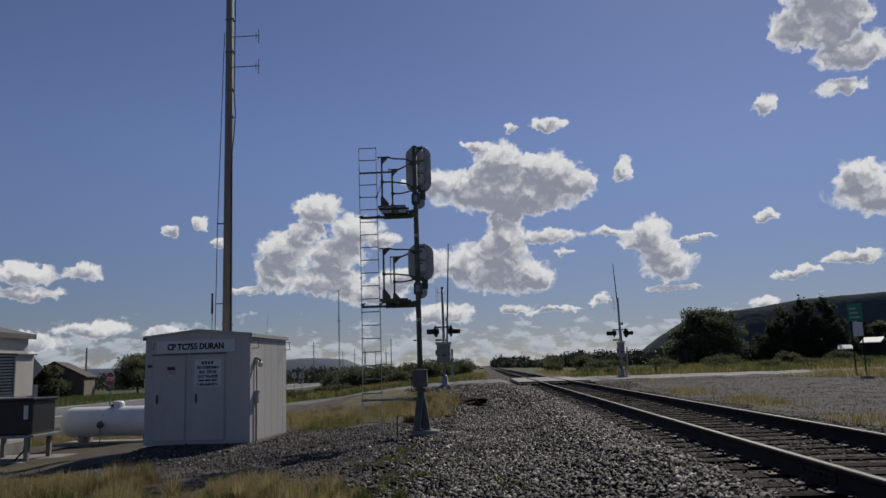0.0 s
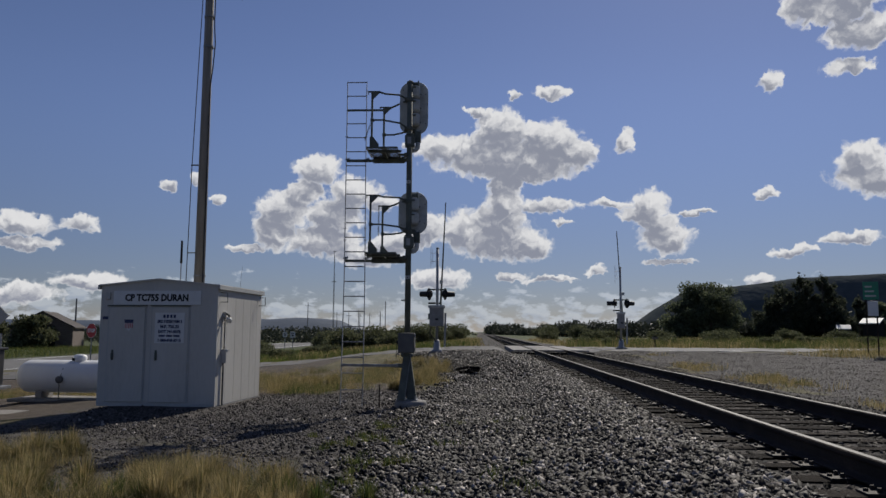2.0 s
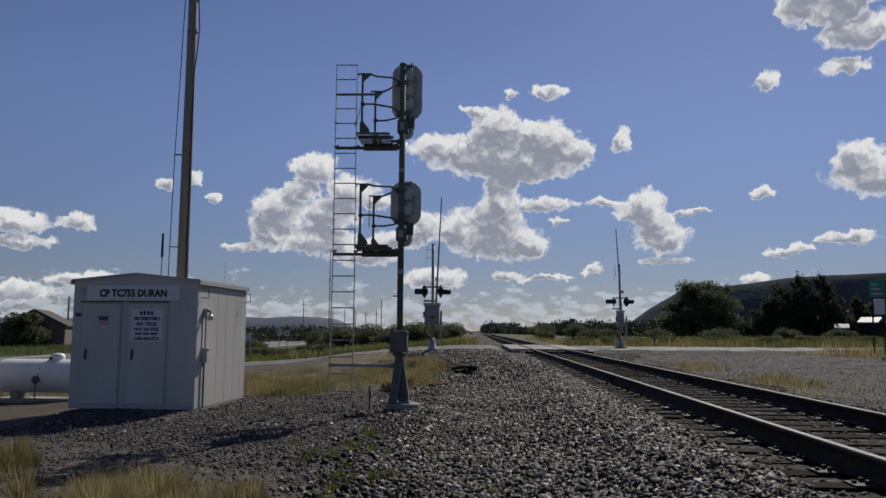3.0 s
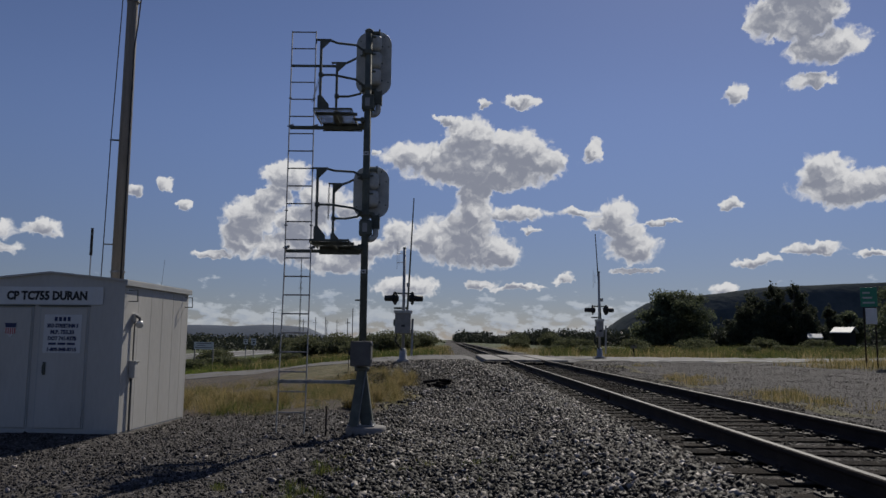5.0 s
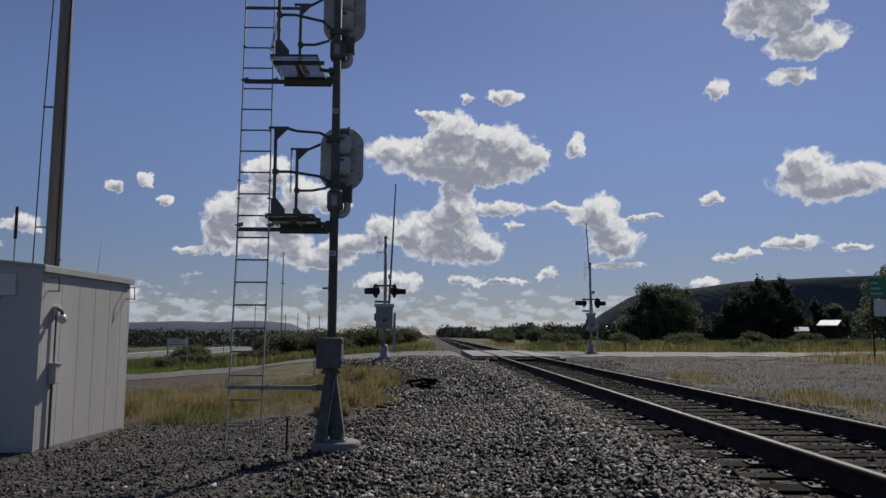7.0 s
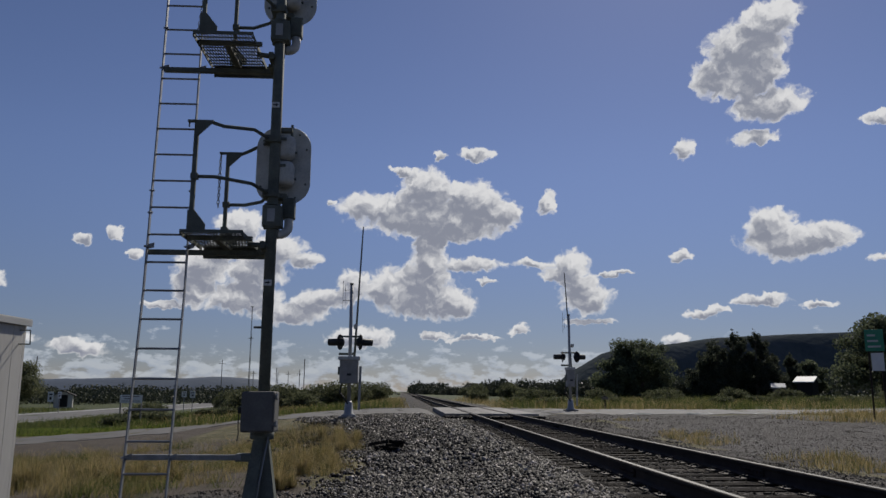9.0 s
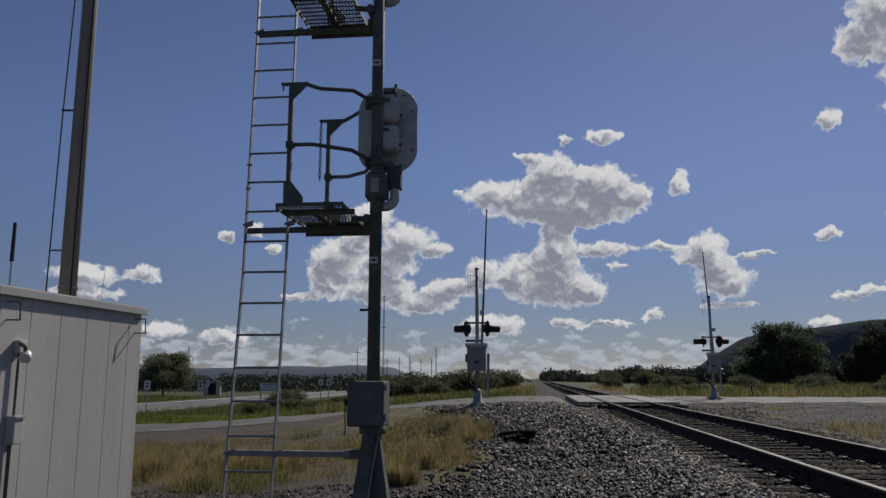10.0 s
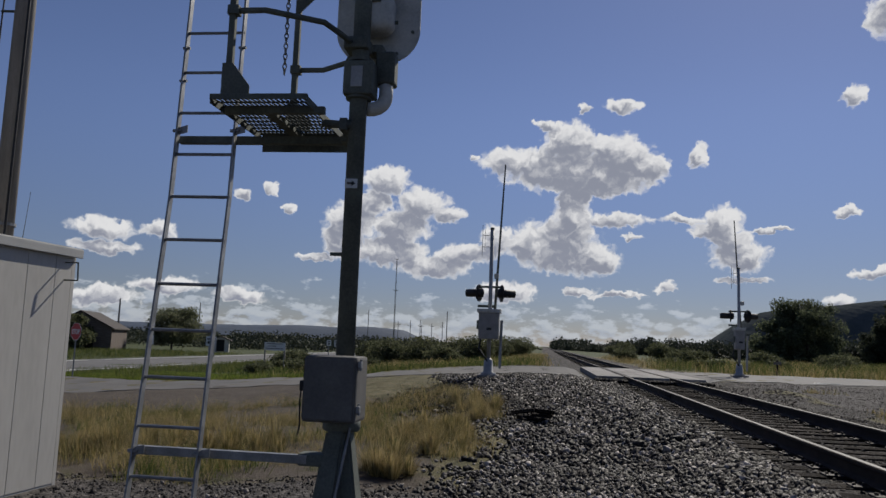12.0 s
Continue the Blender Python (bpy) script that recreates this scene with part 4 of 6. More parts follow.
    for i, (cx, cy, z) in enumerate(hang):
        loop = [(cx + (0.014 * math.cos(a) if i % 2 else 0), cy + (0 if i % 2 else 0.014 * math.cos(a)), z + 0.026 * math.sin(a)) for a in [k * math.pi / 3 for k in range(7)]]
        bent_rod(loop, 0.0045, 5, bm)
    tagged(part("chain", bm, M_GALV, signal), "galvanised safety chain", kind="stuff")

# ladder: leans gently and narrows towards the top
def ladder_at(side, z):
    xs = [-1.215, -1.29, -1.314] if side < 0 else [-0.80, -0.895, -0.92]
    return Vector((float(np.interp(z, [0.3, 4.4, 6.5], xs)), float(np.interp(z, [0.0, 0.55, 2.35, 4.47, 6.5], [-0.32, -0.23, 0.07, 0.27, 0.39])), z))


for side in (-1, 1):
    bm = bmesh.new()
    heights = [-0.02, 0.55, 1.4, 2.35, 3.4, 4.47, 5.5, 6.46]
    rings = []
    for z in heights:
        c = ladder_at(side, z)
        rings.append([bm.verts.new(c + Vector(d)) for d in ((-0.006, -0.024, 0), (0.006, -0.024, 0), (0.006, 0.024, 0), (-0.006, 0.024, 0))])
    for p, q in zip(rings, rings[1:]):
        for i in range(4):
            bm.faces.new((p[i], p[(i + 1) % 4], q[(i + 1) % 4], q[i]))
    bm.faces.new(rings[0][::-1])
    bm.faces.new(rings[-1])
    part("ladder_stile", bm, M_GALV, signal, "flat galvanised ladder stile")
    for bz in (0.74, 2.80, 4.80):
        c = ladder_at(side, bz)
        bm = slab([(0, 0), (0.07, 0.02), (0.07, 0.07), (0, 0.05)], 0.006, pose(c.x, c.y + 0.0, bz - 0.01, 90, 0, 0))
        rod(c + Vector((-0.03, -0.005, 0.02)), c + Vector((0.03, -0.005, 0.02)), 0.012, None, 6, bm)
        part("ladder_clip", bm, M_GALV, signal)
    for bz in (3.18, 3.42, 5.3):
        c = ladder_at(side, bz)
        part("splice_bolt", rod(c + Vector((-0.025, 0, 0)), c + Vector((0.025, 0, 0)), 0.011, None, 6), M_GALV, signal)
for k in range(21):
    z = 0.615 + 0.2915 * k
    part("rung", rod(ladder_at(-1, z) + Vector((-0.008, 0, 0)), ladder_at(1, z) + Vector((0.008, 0, 0)), 0.011, None, 8), M_GALV, signal)
part("rung", rod(ladder_at(-1, 0.31), ladder_at(1, 0.31), 0.011, None, 8), M_GALV, signal)
bm = box((-1.235, -0.165, 0.735), (-0.16, -0.159, 0.785), 0.002)
box((-1.235, -0.159, 0.779), (-0.16, -0.115, 0.785), 0.002, bm)
part("ladder_bar", bm, M_GALV, signal, "galvanised angle bar tying the ladder to the mast")
part("bar_end", box((-0.22, -0.155, 0.72), (-0.06, -0.03, 0.795), 0.014), M_SIGNAL, signal)
part("ladder_bar", box((-1.31, 0.33, 5.825), (-0.56, 0.336, 5.87), 0.002), M_SIGNAL, signal)
stake = thing("marker_stake", (-1.72, 12.1, 0.0), "thin dark iron stake beside the signal footing", "stake")
part("shaft", rod((0, 0, -0.1), (0, 0, 0.38), 0.012, None, 8), M_RUST, stake)
part("tip", rod((0, 0, 0.38), (0, 0, 0.41), 0.022, 0.012, 8), M_RUST, stake)

# ---------------------------------------------------------------- the signal cabin
CW, CD, CH = 2.42, 2.60, 2.37
TURN = -3.2
cabin = thing("signal_cabin", (-5.0 - CW * math.cos(radians(TURN)), 12.55 - CW * math.sin(radians(TURN)), -0.10), "pale grey steel signal cabin with double doors and gable roof", "signal cabin", turn=TURN)
# local axes: x along the front, y to the back, front at y = 0
T = 0.05
part("front_wall", slab([(0, 0), (CW, 0), (CW, CH), (CW / 2, CH + 0.12), (0, CH)], T, pose(0, T, 0, 90, 0, 0)), M_PAINT_GREY, cabin)
part("back_wall", slab([(0, 0), (CW, 0), (CW, CH), (CW / 2, CH + 0.12), (0, CH)], T, pose(0, CD, 0, 90, 0, 0)), M_PAINT_GREY, cabin)
seams = [T, 0.50, 0.98, 1.44, 1.90, 2.30, CD - T]
for name, x0 in (("side_wall", 0.0), ("side_wall", CW - T)):
    for a, b in zip(seams, seams[1:]):
        part("wall_panel", box((x0, a + 0.003, 0.03), (x0 + T, b - 0.003, CH - 0.02), 0.004), M_PAINT_GREY, cabin)
    part("corner_post", box((x0 + 0.006, T, 0.0), (x0 + T - 0.006, CD - T, CH - 0.03)), M_TRIM, cabin)
for sx in (-1, 1):
    ang = math.degrees(math.atan2(0.12, CW / 2))
    x_eave, x_mid = (CW + 0.04, CW / 2) if sx > 0 else (-0.04, CW / 2)
    bm = bmesh.new()
    rise = 0.12 * (CW / 2 + 0.04) / (CW / 2)
    prof = [(x_eave, CH + 0.12 - rise), (x_mid, CH + 0.12), (x_mid, CH + 0.15), (x_eave, CH + 0.15 - rise)]
    lo = [bm.verts.new((x, -0.04, z)) for x, z in prof]
    hi = [bm.verts.new((x, CD + 0.04, z)) for x, z in prof]
    for i in range(4):
        bm.faces.new((lo[i], lo[(i + 1) % 4], hi[(i + 1) % 4], hi[i]))
    bm.faces.new(lo[::-1])
    bm.faces.new(hi)
    bmesh.ops.recalc_face_normals(bm, faces=bm.faces[:])
    part("roof", bm, M_PAINT_GREY, cabin)
    part("eave_trim", box((x_eave - 0.02, -0.045, CH - 0.07), (x_eave + 0.012, CD + 0.045, CH + 0.018), 0.006), M_TRIM, cabin)
part("skirt", box((0.02, -0.012, 0.0), (CW - 0.02, -0.002, 0.07), 0.003), M_TRIM, cabin)
for x0, x1, hx in ((0.20, 0.94, 0.30), (1.10, 1.84, 1.20)):
    part("door_frame", box((x0 - 0.03, -0.012, 0.08), (x1 + 0.03, -0.002, 1.97), 0.003), M_TRIM, cabin)
    door = part("door", box((x0, -0.028, 0.09), (x1, -0.012, 1.94), 0.006), M_PAINT_GREY, cabin, "closed flat grey steel door")
    bm = box((hx - 0.02, -0.04, 0.90), (hx + 0.025, -0.028, 1.10), 0.006)
    bent_rod([(hx, -0.04, 1.06), (hx + 0.01, -0.085, 1.04), (hx + 0.01, -0.085, 0.94), (hx, -0.04, 0.92)], 0.011, 8, bm)
    part("handle", bm, M_SIGNAL, door, "dark steel door handle")
    for z in (0.3, 1.0, 1.7):
        part("hinge", rod((x1 + 0.006, -0.026, z), (x1 + 0.006, -0.026, z + 0.11), 0.012, None, 8), M_TRIM, door)
    part("drip_rail", box((x0 - 0.04, -0.05, 1.965), (x1 + 0.04, -0.002, 1.985), 0.004), M_SIGNAL, cabin)
sign = part("name_sign", box((0.27, -0.022, 1.995), (2.08, -0.004, 2.275), 0.004), M_SIGN_WHITE, cabin, "white sign board with black capitals")
lettering("CP TC755 DURAN", 0.15, pose(1.17, -0.023, 2.135, 90, 0, 0), sign, M_BLACK_INK, width=1.31)
notice = part("notice", box((1.16, -0.036, 1.24), (1.77, -0.029, 1.84), 0.003), M_SIGN_WHITE, cabin, "white notice with dark blue lines of print")
for text, z, h, w in (("3RD STREET/NM 3", 1.665, 0.065, 0.50), ("M.P. 755.33", 1.565, 0.068, 0.38), ("DOT 741-937B", 1.465, 0.068, 0.46), ("1-800-848-8715", 1.295, 0.062, 0.47)):
    lettering(text, h, pose(1.465, -0.037, z, 90, 0, 0), notice, M_BLUE_INK, width=w)
for k in range(4):
    part("print_bar", box((1.33 + 0.07 * k, -0.040, 1.735), (1.375 + 0.07 * k, -0.0365, 1.80)), M_BLUE_INK, notice)
for k in range(3):
    part("print_bar", box((1.25 + 0.15 * k, -0.040, 1.365), (1.375 + 0.15 * k, -0.0365, 1.40)), M_BLUE_INK, notice)
crest = part("crest", slab([(-0.085, 0.06), (-0.10, 0.10), (0.10, 0.10), (0.085, 0.06), (0.10, -0.02), (0.0, -0.13), (-0.10, -0.02)], 0.005, pose(0.62, -0.029, 1.60, 90, 0, 0)), M_SIGN_WHITE, cabin, "small shield badge with a dark top and red stripes")
part("crest_top", slab([(-0.085, 0.06), (-0.10, 0.10), (0.10, 0.10), (0.085, 0.06), (0.09, 0.03), (-0.09, 0.03)], 0.003, pose(0.62, -0.0345, 1.60, 90, 0, 0)), M_BLUE_INK, crest)
for k in range(5):
    x = 0.62 - 0.072 + 0.036 * k
    part("crest_stripe", box((x - 0.008, -0.0375, 1.52 + 0.25 * abs(x - 0.62)), (x + 0.008, -0.0345, 1.625)), M_RED, crest)
part("vent", box((0.11, -0.03, 2.10), (0.20, -0.004, 2.24), 0.008), M_TRIM, cabin)
part("small_plate", box((0.06, -0.02, 1.70), (0.17, -0.004, 1.76), 0.004), M_BLUE_INK, cabin)
# sunny side: flood light, electric box, conduit, lifting loops
lamp = part("flood_light", box((CW + 0.001, 0.28, 1.74), (CW + 0.07, 0.40, 1.87), 0.012), M_PAINT_GREY, cabin, "outdoor flood light on a wall box")
part("bulb", spun([(0.02, 0.0), (0.045, 0.03), (0.062, 0.11), (0.055, 0.125)], 16, m=pose(CW + 0.10, 0.37, 1.76, 130, 0, 20)), M_GLASS_LAMP, lamp, "clear reflector bulb", smooth=True)
part("lamp_arm", bent_rod([(CW + 0.05, 0.30, 1.84), (CW + 0.13, 0.28, 1.80), (CW + 0.12, 0.31, 1.74)], 0.02), M_BOX, lamp)
ebox = part("electric_box", box((CW + 0.001, 0.26, 0.85), (CW + 0.10, 0.40, 1.12), 0.012), M_PAINT_GREY, cabin, "grey electric meter box")
part("box_lid", box((CW + 0.02, 0.25, 1.10), (CW + 0.115, 0.41, 1.125), 0.005), M_TRIM, ebox)
part("conduit", bent_rod([(CW + 0.03, 0.33, 1.75), (CW + 0.03, 0.33, 1.12)], 0.013), M_BOX, cabin)
part("conduit", bent_rod([(CW + 0.03, 0.31, 0.85), (CW + 0.03, 0.31, -0.05)], 0.019), M_BOX, cabin)
for y in (0.14, CD - 0.16):
    part("lifting_loop", bent_rod([(CW + 0.0, y, 2.24), (CW + 0.13, y + 0.02, 2.24), (CW + 0.14, y + 0.02, 2.06), (CW + 0.0, y, 2.06)], 0.008), M_SIGNAL, cabin, "bent steel lifting loop")
whip = part("whip_antenna", rod((0.47, 2.57, CH), (0.47, 2.57, 3.08), 0.012, None, 8), M_ALU, cabin, "short whip antenna with a black sleeve")
part("sleeve", rod((0.47, 2.57, 3.05), (0.47, 2.57, 3.58), 0.028, 0.024, 10), M_RUBBER, whip)
part("thin_antenna", rod((2.0, 2.3, CH), (2.05, 2.3, 2.95), 0.004, 0.002, 6), M_SIGNAL, cabin)

# ---------------------------------------------------------------- radio pole behind the cabin
pole = thing("radio_pole", (-6.885, 16.69, float(land(-6.885, 16.69))), "tall weathered timber pole with antennas and cables", "utility pole")
part("pole", rod((0, 0, -0.2), (-0.02, 0, 15.0), 0.14, 0.095, 18), M_POLE, pole, smooth=True)
part("guy_cable", tube([(-0.33, -0.05, 2.4), (-0.29, -0.05, 5.9), (-0.15, -0.05, 11.5)], 0.011, 6), M_RUBBER, pole)
part("standoff", rod((-0.31, -0.05, 5.85), (-0.10, -0.03, 5.85), 0.018, None, 8), M_SIGNAL, pole)
part("standoff", rod((-0.31, -0.05, 3.6), (-0.10, -0.03, 3.6), 0.014, None, 8), M_SIGNAL, pole)
part("cable", tube([(0.17, -0.06, 14.0), (0.16, -0.08, 9.6), (0.20, -0.08, 9.0), (0.17, -0.1, 8.4), (0.12, -0.1, 7.9), (0.12, -0.12, 2.5)], 0.016, 6), M_RUBBER, pole)
for z in (10.42, 11.34):
    ant = part("antenna", rod((0.05, -0.1, z), (0.88, -0.12, z), 0.016, None, 8), M_ALU, pole, "side-arm dipole antenna")
    part("dipole", rod((0.88, -0.12, z - 0.24), (0.88, -0.12, z + 0.20), 0.012, None, 8), M_ALU, ant)
    part("stub", rod((0.80, -0.12, z - 0.10), (0.80, -0.12, z + 0.10), 0.009, None, 8), M_ALU, ant)
for z in (9.75, 8.95, 10.9, 11.9):
    part("band", rod((0, 0, z), (0, 0, z + 0.05), 0.135, None, 16), M_GALV, pole)
for z in (2.75, 3.0):
    part("steel_strap", rod((0, 0, z), (0, 0, z + 0.04), 0.148, None, 16), M_GALV, pole)

# ---------------------------------------------------------------- crossing gates
def crossing_gate(at, lean, hood, label, box_w=0.63, group="crossing gates"):
    g = thing("crossing_gate", at, label, "crossing gate", group)
    part("foundation", box((-0.32, -0.32, -0.3), (0.32, 0.32, 0.06), 0.02), M_CONCRETE, g)
    bm = spun([(0.24, 0.06), (0.24, 0.10), (0.16, 0.14), (0.13, 0.50), (0.085, 0.56)], 16)
    part("cast_base", bm, M_ALU, g, "cast aluminium pole base", smooth=True)
    part("post", rod((0, 0, 0.4), (0, 0, 4.62), 0.062, 0.060, 16), M_ALU, g, "dull aluminium tube post", smooth=True)
    part("post_cap", spun([(0.066, 4.60), (0.066, 4.66), (0.03, 4.68)], 12), M_SIGNAL, g)
    mech = part("gate_mechanism", box((-box_w * 0.52, -0.30, 1.15), (box_w * 0.48, 0.16, 1.98), 0.03), M_MECH, g, "grey gate mechanism box")
    part("mechanism_lid", box((-box_w * 0.6, -0.35, 1.96), (box_w * 0.57, 0.20, 2.08), 0.02), M_HEAD, mech)
    part("badge", box((-0.07, -0.307, 1.42), (0.08, -0.30, 1.50)), M_BLACK_INK, mech)
    part("latch", box((-box_w * 0.52 - 0.07, -0.15, 1.45), (-box_w * 0.52, 0.02, 1.72), 0.02), M_SIGNAL, mech)
    part("drain_hose", bent_rod([(-0.25, -0.15, 1.16), (-0.30, -0.20, 0.85), (-0.12, -0.15, 0.60), (-0.02, -0.1, 0.45)], 0.028), M_RUBBER, g)
    part("counterweight_arm", box((-0.40, 0.10, 2.14), (0.12, 0.18, 2.22), 0.01), M_SIGNAL, g)
    part("support_tube", rod((0.34, 0.12, 0.25), (0.37, 0.12, 1.75), 0.045, None, 10), M_ALU, g)
    part("gate_arm", rod((0.13, 0.14, 1.7), (0.13 + lean, 0.14, 6.75), 0.045, 0.022, 8), M_SIGNAL, g, "raised gate arm, seen dark against the sky")
    part("arm_lamp", box((0.10, 0.05, 3.05), (0.24, 0.2, 3.22), 0.02), M_HEAD, g)
    cross = part("lamp_crossarm", rod((-0.42, 0, 2.78), (0.42, 0, 2.78), 0.035, None, 10), M_SIGNAL, g)
    for sx in (-1, 1):
        turn = -70 * sx
        unit = part("flasher", spun([(0.27, 0.0), (0.27, 0.015), (0.16, 0.02), (0.14, 0.12), (0.05, 0.15)], 24, m=pose(0.36 * sx, -0.05, 2.58, 90, 0, turn)), M_RUBBER, g, "black flasher lamp with a round backing disc", smooth=False)
        part("visor", spun([(0.125, 0.0), (0.13, -0.03), (0.12, -hood), (0.105, -hood), (0.11, -0.02)], 18, m=pose(0.36 * sx, -0.05, 2.58, 90, 0, turn)), M_RUBBER, unit, smooth=True)
        part("lens", spun([(0.10, -0.02), (0.09, -0.035), (0.01, -0.04)], 16, m=pose(0.36 * sx, -0.05, 2.58, 90, 0, turn)), M_LENS, unit)
        part("arm", bent_rod([(0.36 * sx, 0, 2.78), (0.36 * sx, -0.05, 2.58)], 0.03), M_SIGNAL, unit)
    aer = part("aerial", rod((-0.30, 0, 4.42), (0, 0, 4.42), 0.010, None, 6), M_ALU, g, "small yagi aerial")
    bm = rod((-0.30, 0, 3.75), (-0.30, 0, 4.75), 0.008, None, 6)
    rod((-0.22, 0, 3.95), (-0.22, 0, 4.6), 0.007, None, 6, bm)
    rod((-0.30, 0, 4.05), (0, 0, 4.05), 0.010, None, 6, bm)
    part("elements", bm, M_ALU, aer)
    return g


crossing_gate((-1.70, 32.2, float(land(-1.70, 32.2)) + 0.02), 0.22, 0.42, "railway crossing gate with raised arm and black flashers beside the road")
far_gate = crossing_gate((8.27, 42.6, float(land(8.27, 42.6)) + 0.02), -0.27, 0.42, "railway crossing gate with raised arm beyond the road", 0.36)

# ---------------------------------------------------------------- propane tank, generator, shelter
tz = float(land(-10.6, 18.0))
tank = thing("propane_tank", (-10.5, 18.0, tz), "white horizontal propane tank on low concrete feet", "gas tank")
R = 0.43
prof = [(0.0, -1.65)] + [(R * math.sin(a), -1.30 - 0.35 * math.cos(a)) for a in [radians(d) for d in (15, 30, 45, 60, 75, 90)]]
prof = prof + [(r, -z) for r, z in prof[::-1]]
prof = [(max(r, 0.002), z) for r, z in prof]
part("shell", spun(prof, 36, m=pose(0, 0, 0.58, 0, 90, 0)), M_TANK, tank, smooth=True)
dome = part("valve_dome", spun([(0.17, 0.96), (0.175, 1.07), (0.16, 1.13), (0.10, 1.16), (0.01, 1.17)], 20, m=Matrix.Translation((0.0, -0.02, 0))), M_TANK, tank, "rounded white valve cover", smooth=True)
part("opening", box((-0.14, -0.185, 1.0), (-0.06, -0.14, 1.07)), M_DARK_HOLE, dome)
bm = bent_rod([(-0.16, -0.15, 0.99), (-0.27, -0.36, 0.80), (-0.30, -0.47, 0.5), (-0.30, -0.47, 0.0)], 0.014)
part("gas_pipe", bm, M_SIGNAL, tank)
part("regulator", spun([(0.03, -0.04), (0.09, -0.03), (0.095, 0.03), (0.03, 0.05)], 16, m=pose(-0.30, -0.47, 0.52, 90, 0, 0)), M_BOX, tank, smooth=True)
for x in (-0.95, 0.95):
    part("foot", box((x - 0.09, -0.28, -0.02), (x + 0.09, 0.28, 0.20), 0.015), M_CONCRETE, tank)
part("slab", box((-1.6, -0.6, -0.06), (1.6, 0.6, 0.02), 0.01), M_CONCRETE, tank)

gz = float(land(-11.2, 14.1))
gen = thing("generator", (-11.15, 13.6, gz), "black standby generator cabinet on a raised steel stand", "generator")
part("cabinet", box((-0.65, 0.0, 0.62), (0.65, 1.0, 1.42), 0.03), M_BLACK, gen)
part("lid", box((-0.70, -0.05, 1.41), (0.70, 1.05, 1.47), 0.02), M_BLACK, gen)
part("label_plate", box((0.44, -0.012, 0.98), (0.55, -0.001, 1.30), 0.003), M_SIGN_WHITE, gen, "pale vertical label")
part("stand", box((-0.75, -0.08, 0.55), (0.75, 1.15, 0.615), 0.01), M_GALV, gen)
for x in (-0.6, 0.55):
    for y in (0.0, 0.95):
        part("leg", box((x - 0.05, y - 0.05, 0.0), (x + 0.05, y + 0.05, 0.55), 0.006), M_POLE, gen)
part("slab", box((-1.0, -0.45, -0.06), (1.0, 1.5, 0.03), 0.01), M_CONCRETE, gen)
part("conduit", bent_rod([(0.4, 0.2, 0.56), (0.42, 0.1, 0.25), (0.2, 0.1, 0.02)], 0.02), M_RUBBER, gen)

sx0, sy0 = -13.4, 15.2
sz = float(land(-13, 17)) + 0.3
shelter = thing("equipment_shelter", (sx0, sy0, sz), "pale beige equipment shelter with a wall-mounted air conditioner", "shelter")
part("wall", box((-3.6, 0.0, 0.0), (0.0, 3.0, 2.95), 0.02), M_BEIGE, shelter)
part("foundation", box((-3.7, -0.1, -0.5), (0.1, 3.1, 0.0), 0.02), M_CONCRETE, shelter)
part("roof", slab([(0.15, 2.93), (0.15, 3.08), (-1.8, 3.52), (-3.75, 3.08), (-3.75, 2.93), (-1.8, 3.37)], 3.3, pose(0, 3.15, 0, 90, 0, 0)), M_BOX, shelter)
part("gable", slab([(0.0, 2.95), (-1.8, 3.36), (-3.6, 2.95)], 0.05, pose(0, 0.05, 0, 90, 0, 0)), M_BEIGE, shelter)
ac = part("air_conditioner", box((0.005, 0.5, 1.30), (1.15, 1.35, 2.42), 0.02), M_BEIGE, shelter, "louvred air conditioner")
part("grille_back", box((0.58, 0.49, 1.38), (1.11, 0.499, 2.36)), M_DARK_HOLE, ac)
for k in range(12):
    part("louvre", box((0.59, 0.45, 1.40 + 0.08 * k), (1.10, 0.49, 1.45 + 0.08 * k), 0.004), M_BEIGE, ac)
part("hood", slab([(0, 2.46), (0, 2.50), (1.22, 2.44), (1.22, 2.40)], 0.95, pose(0.0, 1.40, 0, 90, 0, 0)), M_BOX, ac)
part("side_box", box((0.003, 1.5, 1.2), (0.14, 1.8, 1.7), 0.01), M_SIGN_WHITE, shelter)
post = thing("radio_pole", (-15.55, 19.0, float(land(-15.55, 19))), "tall pale steel radio pole beside the shelter", "utility pole")
part("pole", rod((0, 0, -0.2), (0, 0, 14.5), 0.10, 0.08, 14), M_GALV, post, smooth=True)

# ---------------------------------------------------------------- road signs
def road_sign(name, at, post_h, label, category, turn=0.0):
    s = thing(name, (at[0], at[1], float(land(*at)) if len(at) == 2 else at[2]), label, category, turn=turn)
    part("post", box((-0.035, -0.02, -0.1), (0.035, 0.02, post_h), 0.004), M_GALV, s)
    return s


stop = road_sign("stop_sign", (-24.4, 46.3), 2.75, "red octagonal stop sign on a steel post", "road sign", turn=-25)
o8 = [(0.46 * math.cos(radians(22.5 + 45 * k)) , 0.46 * math.sin(radians(22.5 + 45 * k))) for k in range(8)]
pl = part("plate", slab([(x * 1.06, y * 1.06) for x, y in o8], 0.006, pose(0, -0.024, 2.38, 90, 0, 0)), M_SIGN_WHITE, stop)
part("face", slab(o8, 0.004, pose(0, -0.0315, 2.38, 90, 0, 0)), M_RED, pl)
lettering("STOP", 0.27, pose(0, -0.037, 2.38, 90, 0, 0), pl, M_SIGN_WHITE, width=0.68)

dia = road_sign("warning_sign", (-16.65, 24.0), 3.1, "bare aluminium back of a diamond warning sign", "road sign")
